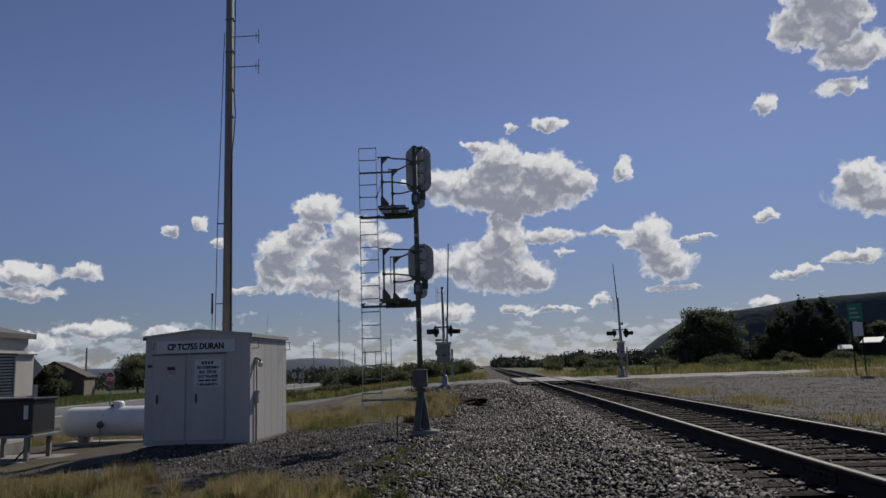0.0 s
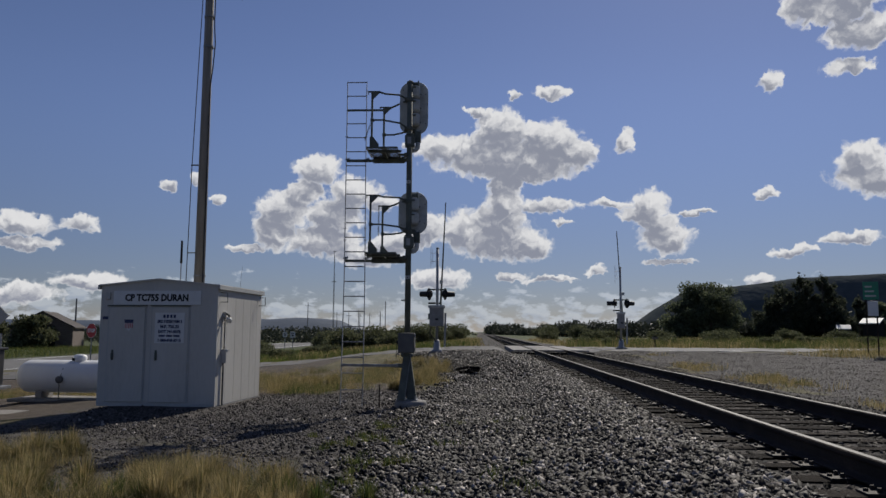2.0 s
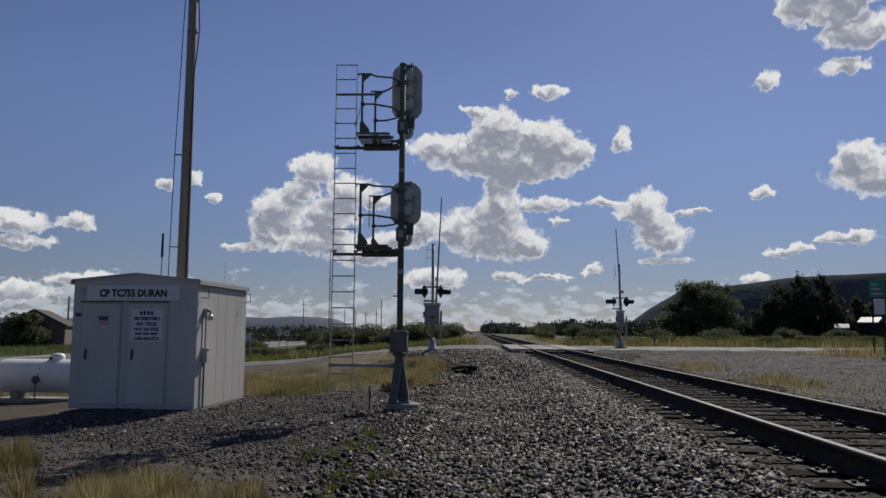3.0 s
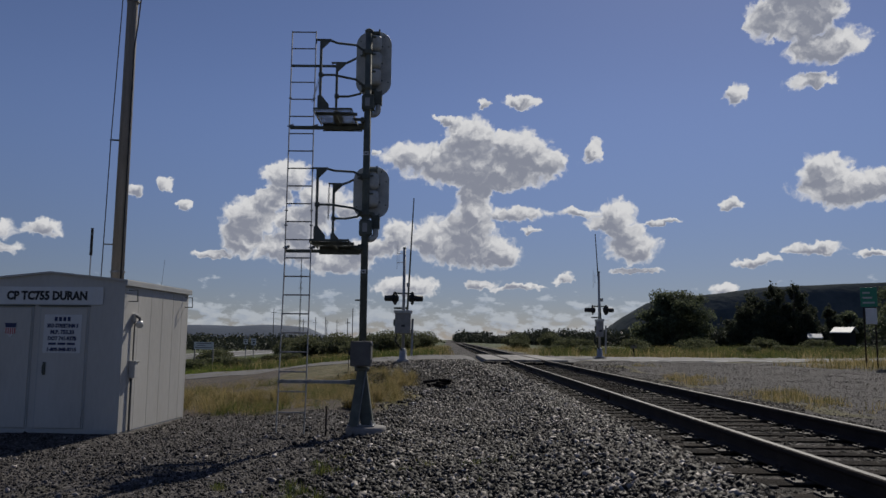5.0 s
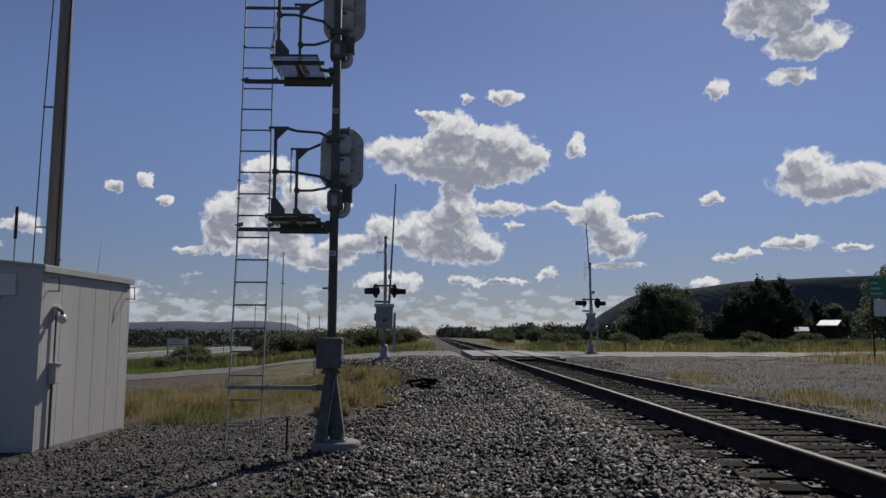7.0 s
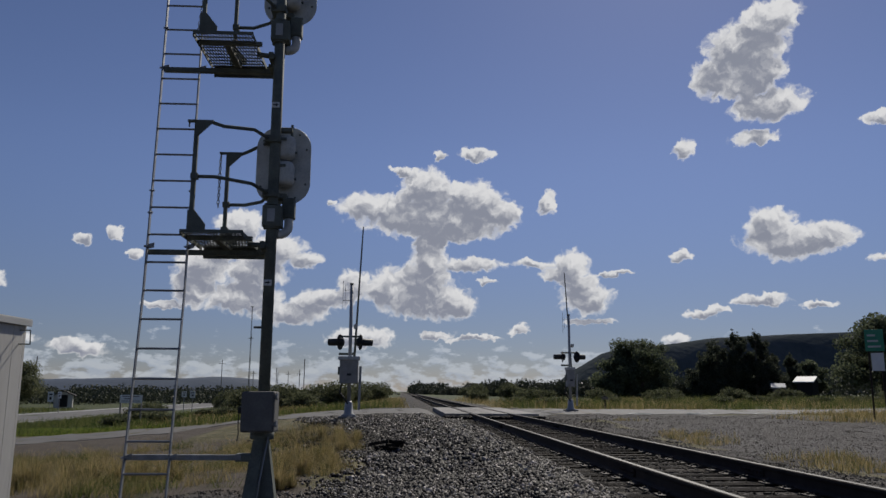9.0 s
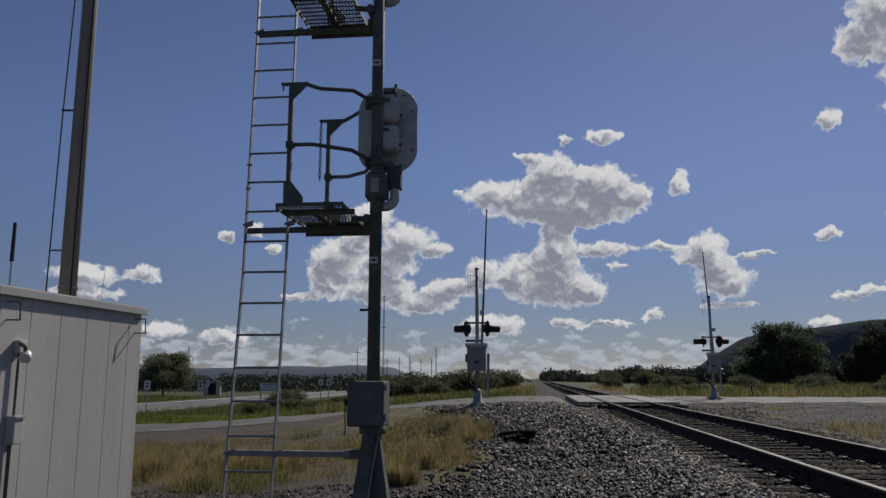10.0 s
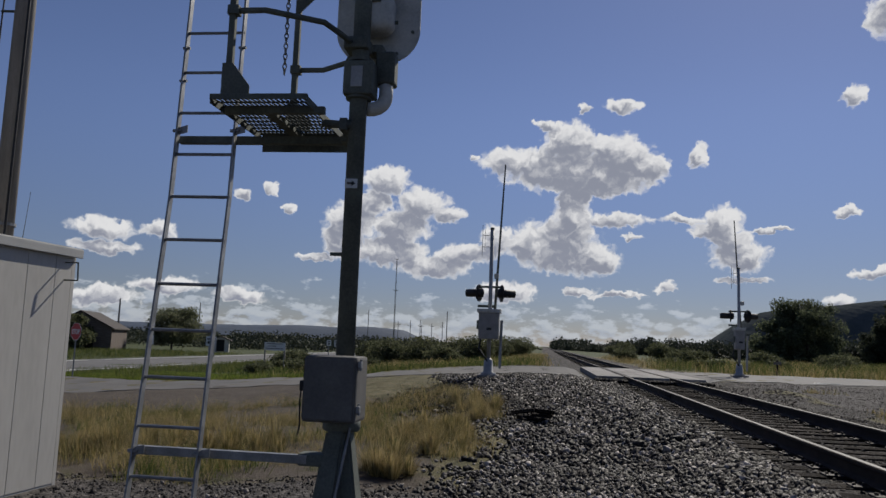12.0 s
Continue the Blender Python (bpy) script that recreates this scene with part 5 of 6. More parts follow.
part("plate", slab([(0, 0.42), (0.42, 0), (0, -0.42), (-0.42, 0)], 0.006, pose(0, 0.027, 2.72, 90, 0, 0)), M_ALU, dia)
part("small_plate", slab([(-0.22, -0.26), (0.22, -0.26), (0.22, 0.26), (-0.22, 0.26)], 0.006, pose(0, 0.027, 1.85, 90, 0, 0)), M_ALU, dia)

for at, w, h in (((-30.5, 66.0), 0.5, 0.7), ((-21.4, 88.0), 0.55, 0.7), ((-22.8, 90.0), 0.5, 0.6), ((-46.0, 112.0), 0.75, 1.3), ((-36.5, 92.0), 0.4, 0.7)):
    s = road_sign("road_sign", at, 2.3, "small white road sign on a steel post", "road sign")
    s["group"] = "white road signs"
    q = part("plate", box((-w / 2, -0.03, 2.3 - h), (w / 2, -0.02, 2.3), 0.003), M_SIGN_WHITE, s)
    bm = box((-w * 0.3, -0.034, 2.3 - h * 0.35), (w * 0.3, -0.031, 2.3 - h * 0.2))
    box((-w * 0.2, -0.034, 2.3 - h * 0.8), (w * 0.2, -0.031, 2.3 - h * 0.5), 0, bm)
    part("print_bars", bm, M_BLACK_INK, q)

board = thing("notice_board", (-18.4, 60.3, float(land(-18.4, 60.3))), "wide white notice board on two posts beside the highway", "sign board")
for x in (-0.7, 0.7):
    part("post", box((x - 0.05, -0.03, -0.1), (x + 0.05, 0.05, 1.4), 0.005), M_POLE, board)
bd = part("panel", box((-0.75, -0.06, 1.35), (0.75, -0.03, 1.9), 0.005), M_SIGN_WHITE, board)
bm = bmesh.new()
for k, (a, b) in enumerate(((-0.6, 0.55), (-0.5, 0.1), (-0.65, 0.6))):
    box((a, -0.065, 1.78 - 0.16 * k), (b, -0.061, 1.83 - 0.16 * k), 0, bm)
part("print_bars", bm, M_BOX, bd)

gs = thing("street_sign", (17.1, 32.0, float(land(17.1, 32.0))), "green sign above a white sign on two thin posts", "road sign", turn=-28)
for x in (-0.2, 0.2):
    part("post", box((x - 0.03, -0.02, -0.1), (x + 0.03, 0.02, 2.55), 0.004), M_RUST, gs)
q = part("green_plate", box((-0.30, -0.035, 2.42), (0.30, -0.022, 3.2), 0.004), M_GREEN_SIGN, gs, "green sign plate")
bm = bmesh.new()
for k in range(3):
    box((-0.22, -0.04, 2.55 + 0.2 * k), (0.2 - 0.08 * k, -0.036, 2.62 + 0.2 * k), 0, bm)
part("print_bars", bm, M_TRIM, q)
part("white_plate", box((-0.14, -0.034, 1.72), (0.26, -0.022, 2.36), 0.004), M_SIGN_WHITE, gs, "white lower sign plate")

mk = thing("marker_post", (11.5, 48.6, float(land(11.5, 48.6))), "short dark marker post with a small cross plate", "marker post")
part("post", box((-0.04, -0.04, -0.1), (0.04, 0.04, 0.75), 0.01), M_RUST, mk)
part("plate", box((-0.18, -0.05, 0.52), (0.18, -0.041, 0.68), 0.004), M_BOX, mk)

# ---------------------------------------------------------------- houses
def house(at, w, d, h, rise, turn, wall, roof, label, windows=()):
    ob = thing("house", at, label, "house", turn=turn)
    part("wall", slab([(-w / 2, 0), (w / 2, 0), (w / 2, h), (0, h + rise), (-w / 2, h)], d, pose(0, d / 2, 0, 90, 0, 0)), wall, ob)
    for s in (-1, 1):
        ex, ez = s * (w / 2 + 0.35), h - rise * 0.35 / (w / 2)
        part("roof", slab([(ex, ez), (0, h + rise), (0, h + rise + 0.14), (ex, ez + 0.14)], d + 0.7, pose(0, d / 2 + 0.35, 0, 90, 0, 0)), roof, ob)
    for wx, wz, ww, wh in windows:
        win = part("window", box((wx - ww / 2 - 0.08, -d / 2 - 0.05, wz - 0.08), (wx + ww / 2 + 0.08, -d / 2 - 0.01, wz + wh + 0.08), 0.01), M_OLD_WOOD, ob, "dark broken window in a grey frame")
        part("pane", box((wx - ww / 2, -d / 2 - 0.07, wz), (wx + ww / 2, -d / 2 - 0.045, wz + wh)), M_DARK_HOLE, win)
    return ob


house((-63.2, 111.0, -1.3), 8.0, 12.0, 3.0, 2.1, 20, M_OLD_WOOD, M_OLD_ROOF, "weathered brown timber house with a steep gable", ((-1.6, 0.4, 1.6, 1.9), (1.3, 0.2, 1.0, 2.0), (0.3, 2.9, 0.7, 0.9)))
house((56.9, 113.0, 0.4), 2.0, 2.2, 2.7, 0.55, 40, M_DARK_HOLE, M_TIN, "dark shed with a bright tin roof among trees", ())
house((52.4, 112.5, 0.4), 1.2, 1.2, 1.9, 0.35, 70, M_OLD_WOOD, M_TIN, "small shed with a bright tin roof", ())
house((-47.6, 120.0, -1.3), 2.4, 2.8, 1.9, 0.5, 20, M_BEIGE, M_OLD_ROOF, "small pale shed beside the highway", ((0.0, 0.3, 1.0, 1.6),))
house((42.0, 175.0, 0.4), 12.0, 6.0, 2.0, 1.0, 85, M_BEIGE, M_TIN, "low pale building behind tall weeds", ())

# ---------------------------------------------------------------- plants
rng = np.random.default_rng(7)


def leaf_cloud(centres, radii, count, size, flat=0.75):
    """Leaf quads scattered through lumps, densest near their skins."""
    centres, radii = np.asarray(centres, float), np.asarray(radii, float)
    w = radii[:, 0] ** 2
    pick = rng.choice(len(centres), count, p=w / w.sum())
    v = rng.normal(size=(count, 3))
    v /= np.linalg.norm(v, axis=1, keepdims=True)
    r = rng.uniform(0.05, 1.25, (count, 1)) ** 0.6
    p = centres[pick] + v * r * radii[pick]
    a = rng.normal(size=(count, 3))
    a /= np.linalg.norm(a, axis=1, keepdims=True)
    b = np.cross(a, rng.normal(size=(count, 3)))
    b /= np.linalg.norm(b, axis=1, keepdims=True)
    s = size * rng.uniform(0.5, 1.3, (count, 1))
    quad = np.stack([p - a * s, p - b * s * flat, p + a * s, p + b * s * flat], 1)
    return quad.reshape(-1, 3), np.arange(4 * count).reshape(-1, 4)


def tree(at, height, spread, label, seed, leaf=M_LEAF_DARK, count=5000, leaf_size=0.22, conifer=False, trunks=1, low=0.25):
    r = random.Random(seed)
    ob = thing("tree", at, label, "tree")
    bm = bmesh.new()
    lumps, sizes = [], []
    for k in range(trunks):
        bx, by = (0, 0) if trunks == 1 else (r.uniform(-spread, spread) * 0.6, r.uniform(-1, 1) * spread * 0.35)
        top = height * (r.uniform(0.8, 1.0) if trunks > 1 else 1.0)
        rod((bx, by, -0.2), (bx + r.uniform(-.2, .2), by, top * 0.55), height * 0.022 + 0.04, height * 0.012 + 0.02, 10, bm)
        rod((bx, by, top * 0.55), (bx + r.uniform(-.3, .3), by, top * 0.9), height * 0.012 + 0.02, 0.02, 8, bm)
        for i in range(9 if trunks > 1 else 20):
            i = i * 9 / (9 if trunks > 1 else 20)
            z0 = top * (low + (0.85 - low) * i / 9)
            a = r.uniform(0, 6.28)
            reach = spread * (0.75 if trunks == 1 else 0.38) * (1 - (0.72 * (i / 9) ** 1.3 if conifer else 0.35 * (i / 9) ** 2)) * r.uniform(0.6, 1.05)
            tip = (bx + math.cos(a) * reach, by + math.sin(a) * reach, z0 + top * 0.10)
            rod((bx, by, z0), tip, height * 0.007 + 0.01, 0.01, 6, bm)
            for f in (0.55, 1.0):
                lumps.append((bx + math.cos(a) * reach * f, by + math.sin(a) * reach * f, z0 + top * 0.10 * f))
                q = spread * (0.30 if trunks == 1 else 0.22) * r.uniform(0.5, 1.15) * (1 - (0.62 * i / 9 if conifer else 0))
                sizes.append((q, q, q * (1.1 if conifer else 0.72)))
        lumps.append((bx, by, top * 0.93))
        sizes.append((spread * 0.09, spread * 0.09, top * 0.10) if conifer else (spread * 0.28, spread * 0.28, top * 0.10))
    part("trunk", bm, M_BARK, ob)
    v, f = leaf_cloud(lumps, sizes, count, leaf_size)
    mesh_arrays("crown", v, f, leaf, ob)
    return ob


tree((40.0, 134.0, 0.5), 9.4, 6.8, "broad dark pine with a rounded flat-topped crown", 1, count=26000, leaf_size=0.15, low=0.02)
tree((34.6, 131.0, 0.5), 6.2, 4.8, "dark bushy tree beside a taller pine", 11, count=10000, leaf_size=0.20, low=0.02)
for (x, y, h, w, seed) in ((46.2, 118, 8.4, 4.0, 2), (48.3, 117, 9.9, 3.4, 3), (50.0, 119, 9.6, 3.6, 4), (51.6, 117, 10.1, 3.5, 5), (53.6, 120, 9.0, 4.0, 6), (44.4, 120, 6.8, 3.8, 7), (47.4, 122, 9.0, 4.0, 17), (55.3, 121, 7.4, 3.6, 18)):
    tree((x, y, 0.5), h, w, "tall dark juniper with a pointed top", seed, leaf=M_LEAF_JUNIPER, count=13000, leaf_size=0.13, conifer=True, low=0.02)
tree((60.2, 124.0, 0.5), 7.0, 3.2, "slender dark juniper beside taller trees", 8, leaf=M_LEAF_JUNIPER, count=8000, leaf_size=0.19, conifer=True, low=0.02)
tree((71.0, 118.0, 0.5), 12.4, 7.6, "large leafy tree beyond the road", 9, count=16000, leaf_size=0.21, low=0.04)
tree((78.5, 113.0, 0.5), 13.5, 8.5, "large leafy tree beyond the road", 10, count=16000, leaf_size=0.21, low=0.04)
tree((65.0, 127.0, 0.5), 5.8, 3.6, "leafy tree beside a tin-roofed house", 12, count=8000, leaf_size=0.20, low=0.04)
tree((-56.3, 122.0, -1.4), 6.4, 5.2, "spreading olive-green tree beside the highway", 13, leaf=M_LEAF_OLIVE, count=22000, leaf_size=0.12, low=0.18)
tree((-61.0, 103.0, -1.4), 4.6, 4.0, "bushy green tree in front of an old house", 14, leaf=M_LEAF_SHRUB, count=9000, leaf_size=0.18, low=0.06)
tree((-70.0, 106.0, -1.4), 5.4, 4.2, "bushy green tree in front of an old house", 15, leaf=M_LEAF_SHRUB, count=9000, leaf_size=0.18, low=0.06)
tree((-78.0, 104.0, -1.4), 7.0, 5.0, "leafy tree beside the highway", 16, leaf=M_LEAF_SHRUB, count=9000, leaf_size=0.18, low=0.1)


def shrub(at, w, h, label, seed, leaf=M_LEAF_SHRUB, count=1600, size=0.11):
    r = random.Random(seed)
    ob = thing("shrub", at, label, "shrub", "roadside shrubs")
    bm = bmesh.new()
    lumps, sizes = [], []
    for i in range(9):
        a, q = r.uniform(0, 6.28), r.uniform(0.1, 0.75)
        tip = (math.cos(a) * w * q * 0.55, math.sin(a) * w * q * 0.4, h * r.uniform(0.35, 0.8))
        rod((0, 0, -0.05), tip, 0.03, 0.01, 5, bm)
        lumps.append(tip)
        k = w * r.uniform(0.16, 0.30)
        sizes.append((k, k, h * r.uniform(0.18, 0.34)))
    part("stems", bm, M_BARK, ob)
    v, f = leaf_cloud(lumps, sizes, count, size)
    mesh_arrays("foliage", v, f, leaf, ob)
    return ob


shrubs = [shrub((-200, -200, -1.6), 4.2, 2.0, "dense grey-green roadside shrub", 21, count=7000, size=0.075),
          shrub((-206, -200, -1.6), 3.0, 1.4, "rounded green roadside shrub", 22, count=4200, size=0.07),
          shrub((-212, -200, -1.6), 2.2, 0.8, "low green weedy shrub", 23, count=2600, size=0.06)]
spots = [(-9.0, 66, 0), (-7.2, 64, 1), (-11.5, 68, 0), (-5.6, 70, 0), (-13.5, 72, 1), (-3.4, 84, 0), (-2.6, 92, 0), (-15.0, 78, 0), (-17.5, 84, 1), (-8.0, 80, 0),
         (-6.2, 63.5, 2), (-13.0, 60, 2), (-15.4, 57, 2), (-11.0, 56, 2), (-16.5, 52, 2), (-13.2, 50.5, 2), (-18.5, 63, 2), (-20.5, 70, 1), (-23.0, 80, 1),
         (9.5, 70, 2), (12.0, 78, 1), (11.0, 62, 2), (16.0, 64, 2), (20.5, 66, 2), (24.0, 63, 2), (28.5, 66, 2), (32.0, 64, 2), (37.0, 68, 2), (22.5, 72, 1), (30.0, 75, 1),
         (41.0, 72, 2), (45.0, 75, 1), (36.5, 78, 1), (26.0, 80, 1), (8.0, 90, 1), (10.0, 110, 0), (13.5, 100, 0), (50.0, 80, 1), (55.0, 84, 1), (18.0, 76, 1), (15.0, 88, 1)]
for i, (x, y, k) in enumerate(spots):
    copy_thing(shrubs[k], pose(x, y, float(land(x, y)) - 0.03, 0, 0, (i * 137) % 360))
for k, at in enumerate(((-4.6, 76.0), (-10.0, 73.0), (33.0, 71.0))):
    shrubs[k].matrix_world = pose(*at, float(land(*at)) - 0.03, 0, 0, 40 * k)

# far woods along the horizon
def treeline(name, label, rows, count, size, leaf):
    """Rows of (x, y, base z, height, width)."""
    c = [(x, y, z + h * 0.45) for x, y, z, h, w in rows]
    s = [(w, w * 0.8, h * 0.55) for x, y, z, h, w in rows]
    v, f = leaf_cloud(c, s, count, size)
    ob = mesh_arrays(name, v, f, leaf)
    return tagged(ob, label, "woods", kind="stuff")


rows = []
for k in range(150):
    x = 7.5 + 0.32 * k + rng.uniform(-.6, .6)
    y = np.interp(x, [7, 20, 36, 60], [330, 190, 150, 148]) + rng.uniform(-8, 8)
    rows.append((x if y < 210 else x * 1.05, y, 0.4, np.interp(x, [7, 14, 22, 28, 36, 60], [3.2, 4.2, 6.6, 6.0, 5.0, 6.0]) * rng.uniform(0.75, 1.15), rng.uniform(1.6, 2.8)))
treeline("treeline", "dark line of junipers beyond the crossing", [(a, b, c, d * 0.55, e) for a, b, c, d, e in rows], 46000, 0.24, M_LEAF_FAR)
rows = [(rng.uniform(6, 18) + k * 0.02, 330 + k * 4.0, 0.4, rng.uniform(3.0, 5.5), rng.uniform(2.5, 4.5)) for k in range(60)]
treeline("treeline", "distant dark trees along the track", rows, 12000, 0.5, M_LEAF_FAR)
rows = []
for k in range(260):
    x = -250 + 0.95 * k + rng.uniform(-1, 1)
    y = 250 + rng.uniform(-14, 14) + max(0, -x - 100) * 0.1
    rows.append((x, y, -1.6, rng.uniform(3.2, 5.4), rng.uniform(2.5, 4.5)))
treeline("treeline", "low dark scrub woods across the plain", [(a, b, c, d * 0.85, e) for a, b, c, d, e in rows], 52000, 0.36, M_LEAF_FAR)
rows = [(rng.uniform(60, 260), rng.uniform(150, 300), 0.4, rng.uniform(4.5, 7.5), rng.uniform(3, 5)) for k in range(150)]
scrub = [(rng.uniform(-150, -24), rng.uniform(145, 215), -1.6, rng.uniform(1.8, 3.3), rng.uniform(2.2, 4.0)) for k in range(170)]
treeline("treeline", "dark scrub behind the highway", scrub, 30000, 0.26, M_LEAF_FAR)
treeline("treeline", "dark woods at the foot of the hill", rows, 30000, 0.4, M_LEAF_FAR)

# ---------------------------------------------------------------- hills
def ridge(name, xs, tops, y0, depth, base, material, label, rough):
    n_across = 28
    verts, faces = [], []
    grid_x = np.linspace(xs[0], xs[-1], 220)
    top = np.interp(grid_x, xs, tops)
    for j in range(n_across):
        t = j / (n_across - 1)
        prof = min(1.0, 1.0 - (1 - min(1, t * 1.35)) ** 1.7)
        for x, h in zip(grid_x, top):
            k = noise.fractal(Vector((x * 0.012, t * 5, 3.0)), 1.0, 2.0, 5)
            k2 = noise.fractal(Vector((x * 0.10, t * 22, 9.0)), 1.0, 2.0, 4)
            verts.append((x, y0 + depth * t + k * rough * 3, base + (h - base) * prof + (k * rough + k2 * rough * 0.22) * min(1, t * 4) * (0.4 if t > 0.75 else 1.0)))
    w = len(grid_x)
    for j in range(n_across - 1):
        for i in range(w - 1):
            faces.append((j * w + i, j * w + i + 1, j * w + w + i + 1, j * w + w + i))
    ob = mesh_from(name, verts, faces, material)
    ob.data.polygons.foreach_set("use_smooth", np.ones(len(faces), bool))
    return tagged(ob, label, "hill", kind="structure")


ridge("backdrop", [205, 225, 262, 300, 345, 400, 470, 560, 700, 1000, 1500], [2, 10, 37, 59, 67, 73, 82, 88, 94, 97, 90], 1060, 120, -4, M_HILL, "dark wooded flat-topped hill, greyed by painted haze", 1.6)
ridge("backdrop", [-1900, -1500, -1150, -900, -760, -640, -560, -480, -430, -380, -340], [26, 31, 29, 34, 39, 36, 41, 39, 34, 12, 2], 2200, 250, -4, M_FAR_HILL, "long ridge on the horizon, coloured blue for haze", 2.0)

# far poles and the lattice mast
def far_pole(at, h, label, arms=()):
    ob = thing("utility_pole", at, label, "utility pole", "far poles")
    part("pole", rod((0, 0, -0.3), (0, 0, h), 0.17, 0.12, 8), M_POLE, ob)
    for z in arms:
        part("crossarm", box((-1.2, -0.06, z), (1.2, 0.06, z + 0.14)), M_POLE, ob)
    return ob


mast = thing("radio_tower", (-56.0, 300.0, -1.5), "slender far-off radio tower", "radio tower")
for a in range(3):
    part("leg", rod((0.3 * math.cos(a * 2.09), 0.3 * math.sin(a * 2.09), -0.2), (0.15 * math.cos(a * 2.09), 0.15 * math.sin(a * 2.09), 34.0), 0.07, 0.05, 6), M_SIGNAL, mast)
bm = bmesh.new()
for k in range(34):
    rod((0.28 - 0.004 * k, 0, k), (-0.14, 0.22, k + 1), 0.03, None, 4, bm)
    rod((-0.14, -0.22, k), (0.28 - 0.004 * k, 0, k + 1), 0.03, None, 4, bm)
part("lattice", bm, M_SIGNAL, mast)
bm = rod((-0.9, 0, 22), (0.9, 0, 22), 0.12, None, 6)
rod((-0.7, 0, 33.8), (0.7, 0, 33.8), 0.08, None, 6, bm)
part("antennas", bm, M_SIGNAL, mast)
for k in range(7):
    far_pole((-60.0 + 3.1 * k, 330.0 + 12 * (k % 3), -1.5), 11.0 + (k % 2), "far timber pole with a crossarm", (9.6,))
far_pole((-31.0, 260.0, -1.5), 13.0, "bare far-off timber pole")
far_pole((-66.0, 300.0, -1.5), 14.0, "far-off timber pole with crossarm", (12.5,))
far_pole((-63.0, 118.0, -1.4), 7.6, "slim pole behind an old house")
far_pole((-90.0, 205.0, -1.5), 11.0, "bare far-off timber pole")

# ---------------------------------------------------------------- grass and ballast
def blades(name, label, xy, height, width, lean, material, per=1, clump=0.12):
    n = len(xy) * per
    base = np.repeat(xy, per, 0) + rng.normal(size=(n, 2)) * clump
    z = land(base[:, 0], base[:, 1])
    h = np.repeat(height, per) * rng.uniform(0.45, 1.15, n)
    a = rng.uniform(0, 2 * np.pi, n)
    side = np.stack([np.cos(a), np.sin(a)], 1) * (width * rng.uniform(0.6, 1.3, n))[:, None]
    b = rng.uniform(0, 2 * np.pi, n)
    off = np.stack([np.cos(b), np.sin(b)], 1) * (h * lean * rng.uniform(0.1, 1.0, n))[:, None]
    v = np.zeros((n, 5, 3))
    v[:, 0, :2], v[:, 1, :2] = base - side, base + side
    v[:, 0, 2] = v[:, 1, 2] = z - 0.02
    v[:, 2, :2], v[:, 3, :2] = base + off * 0.35 + side * 0.7, base + off * 0.35 - side * 0.7
    v[:, 2, 2] = v[:, 3, 2] = z + h * 0.6
    v[:, 4, :2] = base + off
    v[:, 4, 2] = z + h
    i = np.arange(n)[:, None] * 5
    f = np.concatenate([i + np.array([[0, 1, 2]]), i + np.array([[0, 2, 3]]), i + np.array([[3, 2, 4]])])
    ob = mesh_arrays(name, v.reshape(-1, 3), f, material)
    return tagged(ob, label, "grass", kind="stuff")


def scatter(n, x0, x1, y0, y1, keep=None):
    p = np.stack([rng.uniform(x0, x1, n), rng.uniform(y0, y1, n)], 1)
    return p[keep(p[:, 0], p[:, 1])] if keep else p


def patchy(x, y, s=0.5, lo=0.0):
    return (np.sin(x * s * 1.7 + 1.3 * np.sin(y * s)) + np.sin(y * s * 1.3 + 1.7 * np.sin(x * s * 0.8)) + rng.normal(size=len(x)) * 0.35) > lo


def off_road(x, y):
    near_y = np.interp(x, [-60, -26, -18, -6, 0, 6, 12, 30, 90], [30, 34, 35.2, 35.4, 35.0, 36.0, 38.0, 43.0, 62])
    far_y = np.interp(x, [-60, -26, -18, -6, 0, 6, 12, 30, 90], [50, 47, 45.0, 44.5, 45.5, 46.0, 47.5, 53.5, 72])
    return ((y < near_y - 0.3) | (y > far_y + 0.3)) & ((x > -27) | (x < -39.8))


# tufts in front of the cabin
p = scatter(560, -9.5, -1.6, 1.5, 9.6, lambda x, y: patchy(x, y, 0.9, 0.1) & (y < np.interp(x, [-9.5, -7, -5, -3, -1.6], [9.4, 8.0, 6.9, 5.4, 4.2])))
blades("dry_grass", "tufts of dry yellow grass on bare gravel", p, rng.uniform(0.08, 0.36, len(p)), 0.0022, 1.4, M_GRASS_DRY, per=110, clump=0.10)
p = scatter(230, -9.5, -3.2, 2.0, 8.6, lambda x, y: patchy(x, y, 1.3, 0.8) & (y < 11.5 + x))
blades("green_grass", "small green weeds among dry grass", p, rng.uniform(0.12, 0.28, len(p)), 0.0035, 1.4, M_GRASS_GREEN, per=80, clump=0.09)
